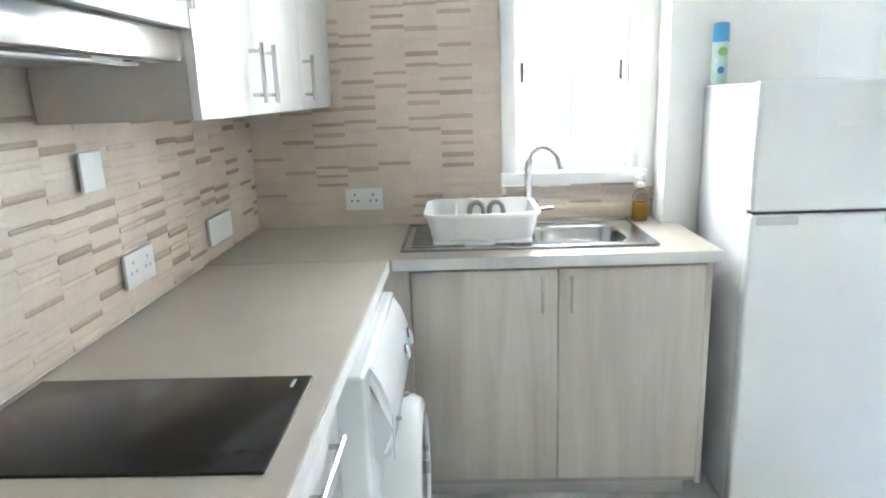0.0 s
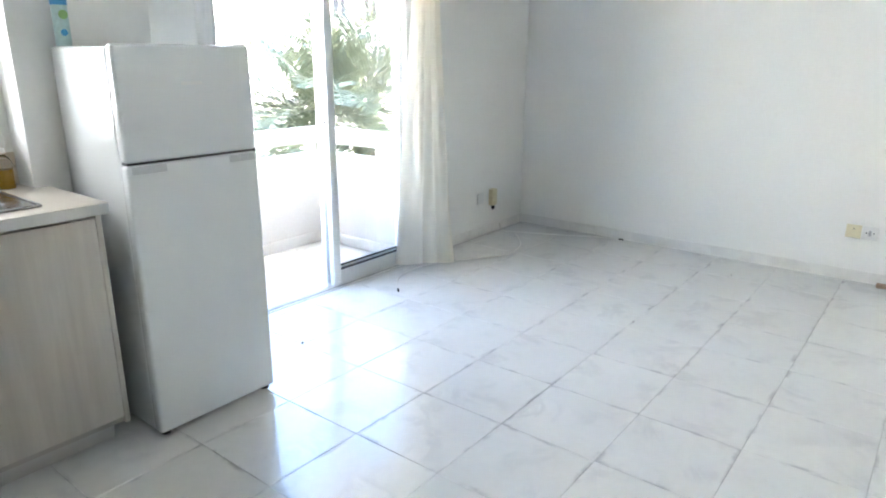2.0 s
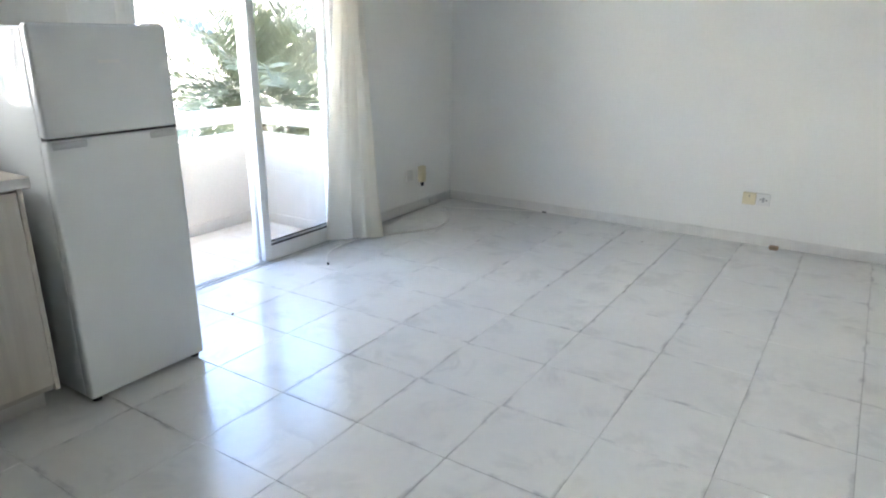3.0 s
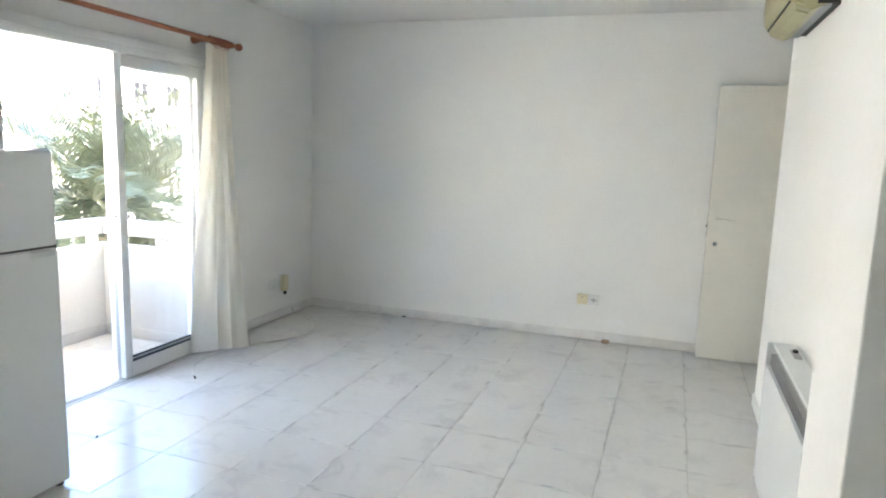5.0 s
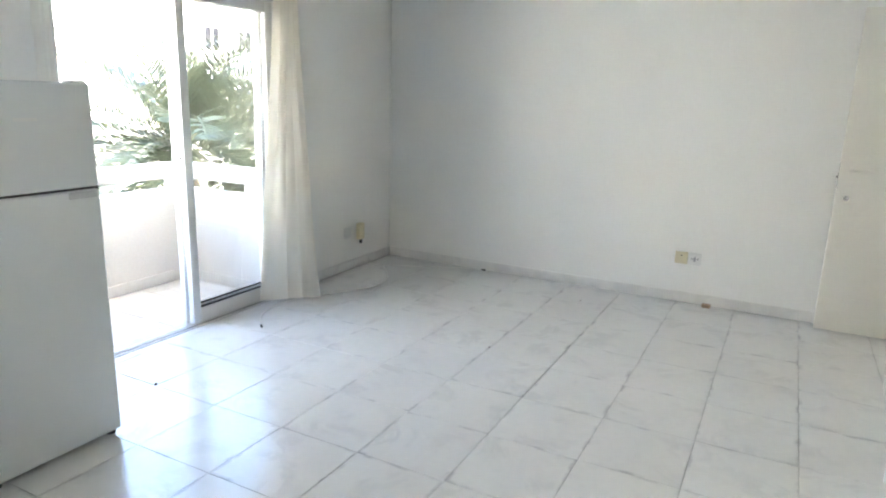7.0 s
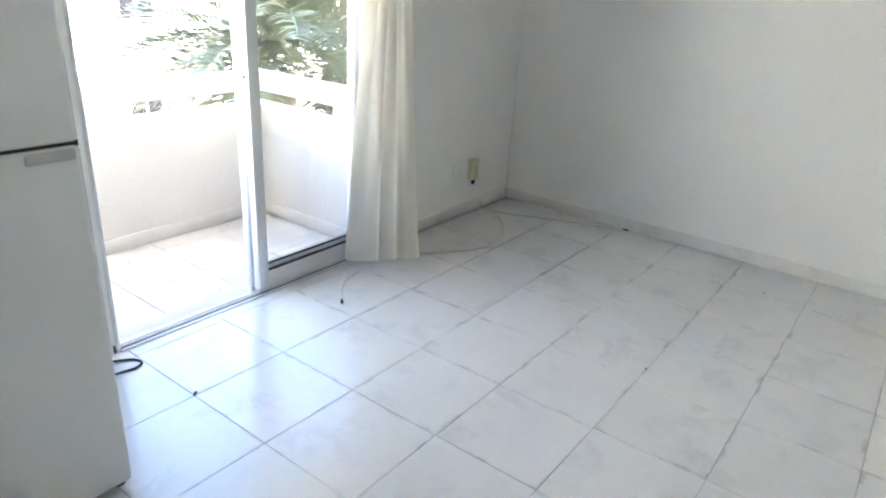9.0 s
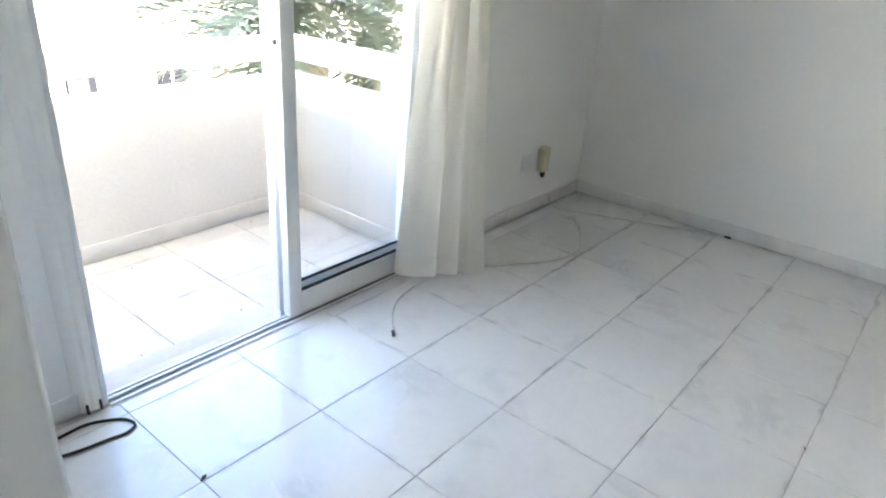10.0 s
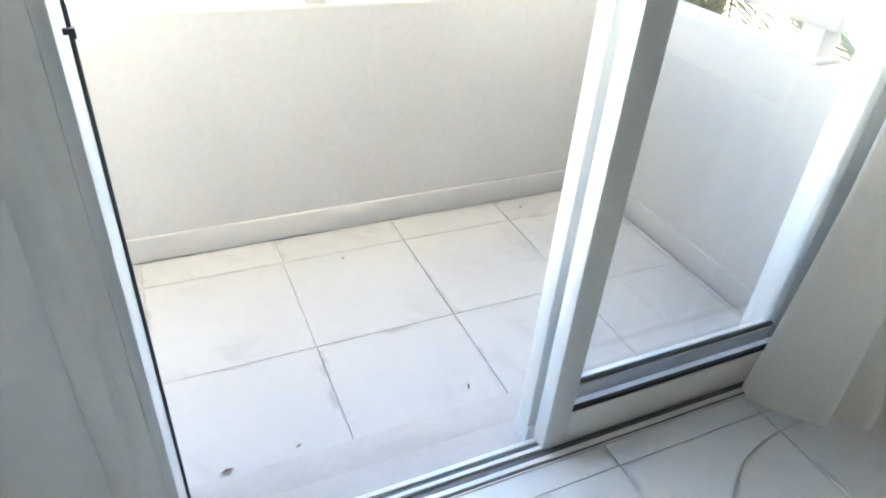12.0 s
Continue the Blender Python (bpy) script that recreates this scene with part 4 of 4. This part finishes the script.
ap = thing("aerial_box", (4.52, 2.79, 0.30), "yellowed aerial junction box with a black plug", "junction box")
part("box", bx(4.482, 2.758, 0.235, 4.548, 2.80, 0.370, r=0.006), CREAMPL, ap)
part("plug", tube(bmesh.new(), [(4.515, 2.778, 0.236), (4.515, 2.776, 0.215), (4.515, 2.774, 0.20)], [0.014, 0.015, 0.010], 10), DARKPL, ap, "black plug")
# plate modelled where only a shadow falls beside the aerial box
bp_ = thing("shadow_plate", (4.36, 2.80, 0.31), "white plate standing in for a shadow beside the aerial box", "socket")
part("plate", bx(4.317, 2.791, 0.267, 4.403, 2.80, 0.353, r=0.003), PLASTIC, bp_)


def cable(name, pts, r, m, label, tip=None):
    ob = thing(name, pts[0], label, "cable")
    part("lead", tube(bmesh.new(), smooth_path(pts, 10), r, 7), m, ob)
    if tip:
        a, b = Vector(tip[0]), Vector(tip[1])
        part("plug", tube(bmesh.new(), [a, b], 0.0065, 8), DARKPL, ob, "black connector")
    return ob


cable("aerial_cable", [(4.62, 2.775, 0.06), (4.62, 2.74, 0.006), (4.66, 2.60, 0.005), (4.80, 2.28, 0.005), (4.925, 2.02, 0.005), (4.965, 1.86, 0.005)], 0.0036, CABLEW, "white aerial cable lying along the skirting", ((4.965, 1.86, 0.0065), (4.968, 1.825, 0.0065)))
cable("aerial_cable", [(4.60, 2.60, 0.005), (4.35, 2.40, 0.005), (4.104, 2.331, 0.005), (3.95, 2.38, 0.005), (3.822, 2.462, 0.005), (3.572, 2.608, 0.005), (3.389, 2.645, 0.005), (3.20, 2.62, 0.005), (3.08, 2.55, 0.005), (2.985, 2.455, 0.005)], 0.0040, CABLEW,
      "white aerial cable lying under the curtain", ((2.985, 2.455, 0.0065), (2.966, 2.432, 0.0065)))
cable("power_cable", [(1.722, 2.70, 0.34), (1.733, 2.755, 0.235), (1.746, 2.757, 0.175), (1.750, 2.757, 0.11), (1.748, 2.757, 0.055), (1.762, 2.750, 0.012), (1.783, 2.743, 0.005), (1.813, 2.728, 0.005), (1.868, 2.725, 0.005), (1.922, 2.729, 0.005), (1.978, 2.730, 0.005), (2.027, 2.708, 0.005), (2.067, 2.675, 0.005), (2.076, 2.633, 0.005), (2.042, 2.615, 0.005), (1.995, 2.624, 0.005), (1.923, 2.635, 0.005), (1.871, 2.650, 0.005), (1.834, 2.658, 0.005), (1.804, 2.635, 0.005), (1.78, 2.56, 0.005), (1.75, 2.47, 0.005)], 0.0045, DARKPL,
      "black power cable looped on the floor by the door")
oc = thing("wood_offcut", (4.94, 0.083, 0), "small brown wood offcut on the floor", "offcut")
part("chip", bx(4.915, 0.055, 0.001, 4.955, 0.115, 0.030, r=0.008, seg=2), CORK, oc)

# heater
ht = thing("convector_heater", (2.4, -0.83, 0), "white convector heater standing against the wall", "heater")
bm = extrude_profile(bmesh.new(), [(-0.87, 0.06), (-0.785, 0.06), (-0.775, 0.08), (-0.775, 0.592), (-0.779, 0.598)] + [(-0.815, 0.602), (-0.815, 0.664), (-0.796, 0.690), (-0.800, 0.70), (-0.885, 0.70)], "x", 1.95, 2.835)
part("casing", bm, HEATW, ht)
part("grille", bx(1.97, -0.8148, 0.604, 2.815, -0.8085, 0.664), HEATG, ht, "dark outlet grille")
for k in range(6):
    part("louvre", bx(1.97, -0.8085, 0.606 + k * 0.010, 2.815, -0.788, 0.608 + k * 0.010), HEATG, ht)
part("end_cap", boxes((2.835, -0.872, 0.058, 2.845, -0.772, 0.702), r=0.004), HEATW, ht)
part("control", boxes((2.62, -0.875, 0.70, 2.74, -0.845, 0.706), r=0.003), GREYPL, ht, "grey control strip")
part("dial", lathe(bmesh.new(), 2.70, -0.860, [(0.011, 0.705), (0.011, 0.716), (0.008, 0.718)], 14), DARKPL, ht)
for fx in (2.07, 2.62):
    part("foot", boxes((fx - 0.02, -0.888, 0.0, fx + 0.02, -0.765, 0.022), (fx - 0.012, -0.86, 0.022, fx + 0.012, -0.79, 0.062), r=0.003), DARKPL, ht)

# air conditioner
ac = thing("air_conditioner", (3.2, -0.8, 2.15), "yellowed split air conditioner high on the wall", "air conditioner")
AX0, AX1 = 2.84, 3.62
bm = extrude_profile(bmesh.new(), [(-0.872, 2.135), (-0.80, 2.105), (-0.74, 2.125), (-0.705, 2.175), (-0.695, 2.25), (-0.70, 2.37), (-0.72, 2.40), (-0.872, 2.40)], "x", AX0, AX1)
bmesh.ops.bevel(bm, geom=[e for e in bm.edges if abs(e.verts[0].co.x - e.verts[1].co.x) < 0.001], offset=0.008, segments=2, affect="EDGES")
part("casing", bm, ACPL, ac)
part("back_plate", bx(AX0 + 0.012, -0.90, 2.125, AX1 - 0.012, -0.871, 2.40), DARKPL, ac, "dark mounting plate")
# black panel: end vent together with painted-in shadow at the rear
part("end_shadow_panel", bx(AX0 - 0.004, -0.895, 2.128, AX0 + 0.010, -0.815, 2.398, r=0.002), DARKPL, ac, "dark panel for the end vent and the shadow behind it")
part("flap", extrude_profile(bmesh.new(), [(-0.792, 2.100), (-0.745, 2.114), (-0.747, 2.120), (-0.794, 2.106)], "x", AX0 + 0.06, AX1 - 0.05), ACPL, ac, "air flap")
part("outlet_slot", boxes((AX0 + 0.05, -0.7225, 2.146, AX1 - 0.04, -0.7155, 2.152)), DARKPL, ac)
part("underside", boxes((AX0 + 0.01, -0.868, 2.118, AX1 - 0.01, -0.812, 2.128)), GREYPL, ac)

for k, (cx, cy, r) in enumerate(((2.098, 2.303, 0.011), (4.60, 0.9, 0.006), (3.42, 1.1, 0.005))):
    cr = thing("dirt_crumb", (cx, cy, 0.0), "dark crumb of dirt on the floor tiles", "dirt", "crumbs on the floor")
    part("crumb", tube(bmesh.new(), [(cx - r, cy, 0.001), (cx, cy + r * 0.4, 0.0045), (cx + r, cy + r, 0.001)], [r * 0.3, r * 0.55, r * 0.2], 6), BARK, cr)
for cx, cy, r, a in ((2.301, 3.04, 0.008, 0.4), (2.735, 3.07, 0.011, 1.2), (2.145, 3.03, 0.016, 0.2), (3.30, 3.80, 0.014, 0.6), (2.60, 3.70, 0.007, 2.0)):
    dl = thing("dry_leaf", (cx, cy, Z_B), "dry brown leaf scrap on the balcony tiles", "leaf", "leaf scraps on the balcony")
    d = Vector((math.cos(a), math.sin(a), 0))
    n = Vector((-d.y, d.x, 0))
    c = Vector((cx, cy, Z_B + 0.003))
    bm = bmesh.new()
    top = [bm.verts.new(c + p) for p in (-d * r, n * r * 0.3 + Vector((0, 0, 0.004)), d * r, -n * r * 0.3 + Vector((0, 0, 0.004)))]
    bm.faces.new((top[0], top[1], top[2]))
    bm.faces.new((top[0], top[2], top[3]))
    part("blade", bm, BROWN, dl)

# ---- outside ----
solid("ground", bx(-400, -400, -6.9, 400, 900, -6.4), GROUND, "dusty ground outside", "ground", "structure", smooth=False)


def far_house(x, y, w, d, h, label, wins, base=-6.4, paint=None):
    paint = paint or FACADE
    ob = thing("apartment_building", (x, y, base), label, "building", "buildings across the street")
    part("wall", bx(x - w / 2, y, base, x + w / 2, y + d, base + h), paint, ob)
    part("roof", boxes((x - w / 2 - 0.2, y - 0.2, base + h, x + w / 2 + 0.2, y + d + 0.2, base + h + 0.3)), FACADE, ob)
    for wx, wz, ww, wh in wins:
        wi = part("window", boxes((x + wx - ww / 2 - 0.06, y - 0.06, wz - 0.06, x + wx + ww / 2 + 0.06, y - 0.004, wz), (x + wx - ww / 2 - 0.06, y - 0.06, wz + wh, x + wx + ww / 2 + 0.06, y - 0.004, wz + wh + 0.06),
                                  (x + wx - ww / 2 - 0.06, y - 0.06, wz, x + wx - ww / 2, y - 0.004, wz + wh), (x + wx + ww / 2, y - 0.06, wz, x + wx + ww / 2 + 0.06, y - 0.004, wz + wh),
                                  (x + wx - 0.03, y - 0.05, wz, x + wx + 0.03, y - 0.004, wz + wh)), FACADE, ob)
        part("pane", bx(x + wx - ww / 2, y - 0.03, wz, x + wx + ww / 2, y - 0.006, wz + wh), FARGLASS, wi, "dark window glass")
    return ob


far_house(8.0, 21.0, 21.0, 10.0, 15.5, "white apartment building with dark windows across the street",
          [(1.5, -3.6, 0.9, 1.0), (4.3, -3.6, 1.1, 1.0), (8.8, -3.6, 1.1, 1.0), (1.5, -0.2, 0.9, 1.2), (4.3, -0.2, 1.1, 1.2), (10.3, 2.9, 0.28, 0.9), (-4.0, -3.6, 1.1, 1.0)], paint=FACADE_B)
# unseen bright building, added as a reflector to send light in from the north-west
far_house(-20.0, 20.0, 34.0, 10.0, 15.5, "unseen white building added to bounce sunlight in from the north-west", [(-12 + 4.0 * k, zz, 1.2, 1.2) for k in range(7) for zz in (-3.6, -0.4, 2.8)])
sh = thing("shutter", (14.0, 20.95, -3.7), "brown wooden shutter on the building across the street", "shutter")
part("board", bx(13.75, 20.9, -3.7, 14.22, 20.995, -2.5), BROWN, sh)
far_house(30.0, 30.0, 12.0, 10.0, 15.0, "tall white apartment building far behind the palm", [(-4 + 2.6 * k, zz, 1.1, 1.3) for k in range(4) for zz in (-2.5, 0.5, 3.5, 6.2)])


def palm(x, y, z_top, base, n, length, seed, label):
    rnd = random.Random(seed)
    ob = thing("palm_tree", (x, y, base), label, "palm tree", "palms outside")
    pts = [(x + 0.05 * math.sin(k * 0.7), y + 0.04 * math.cos(k), base + (z_top - 0.45 - base) * k / 14) for k in range(15)]
    part("trunk", tube(bmesh.new(), pts, [0.24 + 0.03 * (k % 2) - 0.004 * k for k in range(15)], 12), BARK, ob)
    for f in range(n):
        az = f * 2.39996 + rnd.uniform(-0.2, 0.2)
        el = math.radians(rnd.uniform(-28, 60) if f > 6 else rnd.uniform(48, 70))
        ln = length * rnd.uniform(0.8, 1.1)
        bm = bmesh.new()
        d = Vector((math.cos(az), math.sin(az), 0))
        spine = []
        p = Vector((x, y, z_top)) + d * 0.12
        e = el
        steps = 20
        for s in range(steps + 1):
            spine.append(p.copy())
            p = p + (d * math.cos(e) + Vector((0, 0, math.sin(e)))) * ln / steps
            e -= math.radians(rnd.uniform(2.2, 4.0)) * (0.4 + s / steps)
        side = d.cross(Vector((0, 0, 1)))
        for s in range(steps):
            r = 0.018 * (1 - s / steps) + 0.004
            a, b = spine[s], spine[s + 1]
            q = [bm.verts.new(v) for v in (a - side * r, a + side * r, b + side * r, b - side * r)]
            bm.faces.new(q)
        for s in range(2, steps * 2 + 1):
            u = s / (steps * 2)
            i = min(int(u * steps), steps - 1)
            c = spine[i].lerp(spine[i + 1], u * steps - i)
            t = (spine[i + 1] - spine[i]).normalized()
            upv = side.cross(t)
            ll = 0.56 * ln / 2.6 * math.sin(math.pi * (0.12 + 0.82 * u)) ** 0.7
            for sg in (-1, 1):
                dirv = (side * sg * 0.68 + t * 0.72 + upv * rnd.uniform(0.05, 0.5)).normalized()
                tip = c + dirv * ll + Vector((0, 0, -0.10 * ll))
                mid = c + dirv * ll * 0.5
                wv = t * 0.018
                v = [bm.verts.new(k) for k in (c - wv * 0.6, c + wv * 0.6, mid + wv, tip, mid - wv)]
                bm.faces.new((v[0], v[1], v[2], v[4]))
                bm.faces.new((v[2], v[3], v[4]))
        part("frond", bm, LEAF, ob, smooth=False)
    return ob


palm(6.05, 6.6, 0.72, -6.4, 84, 2.05, 3, "leafy green date palm beside the balcony")
palm(7.9, 7.6, 0.6, -6.4, 46, 2.5, 8, "second green date palm behind the first")

# ---- tiles of floor, balcony and kitchen walls ----
MESHES = {}


def slab_mesh(w, d, h, bev, material):
    """A thin slab of that size with eased upper edges, its corner at the origin."""
    key = (round(w, 3), round(d, 3), round(h, 3), material.name)
    if key not in MESHES:
        bm = bmesh.new()
        lo = [bm.verts.new(p) for p in ((0, 0, 0), (w, 0, 0), (w, d, 0), (0, d, 0))]
        mi = [bm.verts.new(p) for p in ((0, 0, h - bev), (w, 0, h - bev), (w, d, h - bev), (0, d, h - bev))]
        up = [bm.verts.new(p) for p in ((bev, bev, h), (w - bev, bev, h), (w - bev, d - bev, h), (bev, d - bev, h))]
        for a, b in ((lo, mi), (mi, up)):
            for k in range(4):
                bm.faces.new((a[k], a[(k + 1) % 4], b[(k + 1) % 4], b[k]))
        bm.faces.new(up)
        MESHES[key] = finish(bm, "tile", material)
    return MESHES[key]


def lay(parent, x0, x1, y0, y1, gx, gy, t, z, material, gap=0.0023, across=None, tx=None):
    across, tx = across or gap, tx or t
    i0, i1 = math.floor((x0 - gx) / tx), math.ceil((x1 - gx) / tx)
    j0, j1 = math.floor((y0 - gy) / t), math.ceil((y1 - gy) / t)
    for i in range(i0, i1):
        for j in range(j0, j1):
            a, b = max(gx + i * tx, x0) + gap / 2, min(gx + (i + 1) * tx, x1) - gap / 2
            c, d = max(gy + j * t, y0) + across / 2, min(gy + (j + 1) * t, y1) - across / 2
            if b - a < 0.01 or d - c < 0.01:
                continue
            ob = new("tile", slab_mesh(b - a, d - c, 0.008, 0.0012, material))
            ob.parent = parent
            ob.location = (a, c, z - 0.008 + random.uniform(-0.0003, 0.0003))


lay(floor, X_W, X_E, -1.6, Y_N - 0.03, 2.5, 2.3, 0.40, 0.0, TILE, gap=0.0017, tx=0.41)
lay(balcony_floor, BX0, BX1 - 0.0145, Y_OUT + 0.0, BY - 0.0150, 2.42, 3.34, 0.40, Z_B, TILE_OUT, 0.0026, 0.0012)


def ledge_mesh(w, h, out, lip):
    """A ledge-shaped piece of split-face tile: it leans out downwards and is cut back under its lip. Face looks along -y, corner at the origin."""
    key = ("ledge", w, h, out, lip)
    if key not in MESHES:
        bm = bmesh.new()
        MESHES[key] = finish(ledge(bm, Matrix.Identity(4), w, h, out, lip), "brick", SPLIT, True)
    return MESHES[key]


def ledge(bm, m, w, h, out, lip):
    f = -0.0030
    prof = [(0.0, h), (f, h), (f - out, lip), (f - out * 1.15 - 0.0002, lip * 0.6), (f - out, lip * 0.25), (f + 0.0003, 0.0), (0.0, 0.0)]
    a = [bm.verts.new(m @ Vector((0.0, y, z))) for y, z in prof]
    b = [bm.verts.new(m @ Vector((w, y, z))) for y, z in prof]
    for k in range(6):
        bm.faces.new((a[k], a[k + 1], b[k + 1], b[k]))
    bm.faces.new(a[::-1])
    bm.faces.new(b)
    return bm


def rib(bm, m, w, h, out, lip):
    """A narrow proud rib of the tile with a rounded upper edge."""
    prof = [(0.0, h), (-0.0030, h), (-0.0046, h * 0.86), (-0.0054, h * 0.62), (-0.0046, h * 0.25), (-0.0030, 0.0), (0.0, 0.0)]
    a = [bm.verts.new(m @ Vector((0.0, y, z))) for y, z in prof]
    b = [bm.verts.new(m @ Vector((w, y, z))) for y, z in prof]
    for k in range(6):
        bm.faces.new((a[k], a[k + 1], b[k + 1], b[k]))
    bm.faces.new(a[::-1])
    bm.faces.new(b)
    return bm


def split_wall(parent, m, u0, u1, z0, z1, holes, singles, name):
    """Columns of ledges 0.125 wide over a wall; m carries (u, 0, z) to the world. Singles are objects, the rest one field."""
    rnd = random.Random(len(name))
    field, strips = bmesh.new(), bmesh.new()
    heights = [0.024, 0.030, 0.036, 0.044]
    outs = [0.0002, 0.0003, 0.0004, 0.0005]
    w = 0.125
    col = 0
    u = u0
    while u < u1 - 0.005:
        ww = min(w, u1 - u)
        z = z0 + (0.0 if col % 2 else 0.018)
        if z > z0:
            ledge(field, m @ Matrix.Translation((u, 0, z0)), ww, 0.018, 0.003, 0.006)
        while z < z1 - 0.004:
            h = min(rnd.choice(heights), z1 - z)
            o = rnd.choice(outs)
            spans = [(u, ww)]
            for hu0, hu1, hz0, hz1 in holes:
                nxt = []
                for s, sw in spans:
                    if z + h <= hz0 or z >= hz1 or s + sw <= hu0 or s >= hu1:
                        nxt.append((s, sw))
                        continue
                    if s < hu0 - 0.008:
                        nxt.append((s, hu0 - s))
                    if s + sw > hu1 + 0.008:
                        nxt.append((hu1, s + sw - hu1))
                spans = nxt
            for s, sw in spans:
                full = h in heights and abs(sw - w) < 1e-6
                if full and singles(s, z):
                    ob = new("brick", ledge_mesh(w, h, o, 0.010))
                    ob.parent = parent
                    ob.matrix_local = m @ Matrix.Translation((s, 0, z))
                else:
                    ledge(field, m @ Matrix.Translation((s, 0, z)), sw, h, o, min(0.010, h * 0.3))
            z += h
            if rnd.random() < 0.9 and z < z1 - 0.02:
                sh = rnd.choice((0.011, 0.013, 0.015, 0.018))
                if not any(u + ww > a and u < b and z + sh > c and z < d for a, b, c, d in holes):
                    (rib if rnd.random() < 0.5 else ledge)(*((strips,) if rnd.random() < 0.45 else (field,)), m @ Matrix.Translation((u, 0, z)), ww, sh, 0.0004, sh * 0.5)
                    z += sh
        u += ww
        col += 1
    f = new("tile_field", finish(field, "tile_field", SPLIT_STUFF, True))
    f.parent = parent
    f["kind"] = "stuff"
    f = new("tile_strips", finish(strips, "tile_strips", SPLIT_SHADE, True))
    f.parent = parent
    f["kind"] = "stuff"


split_wall(wall_kitchen, Matrix.Translation((0, Y_K, 0)), X_W, 1.075, 0.928, 2.30, [(WX0 - 0.026, WX1, WZ0 - 0.02, WZ1), (WX1 - 0.01, 1.08, WZ0 - 0.025, 2.31)], lambda u, z: z < 1.52, "north")
split_wall(wall_west, Matrix.Translation((X_W, 0, 0)) @ Matrix.Rotation(radians(90), 4, "Z"), 0.60, Y_K - 0.006, 0.928, 1.60, [], lambda u, z: z < 1.34 and u > 0.8, "west side")
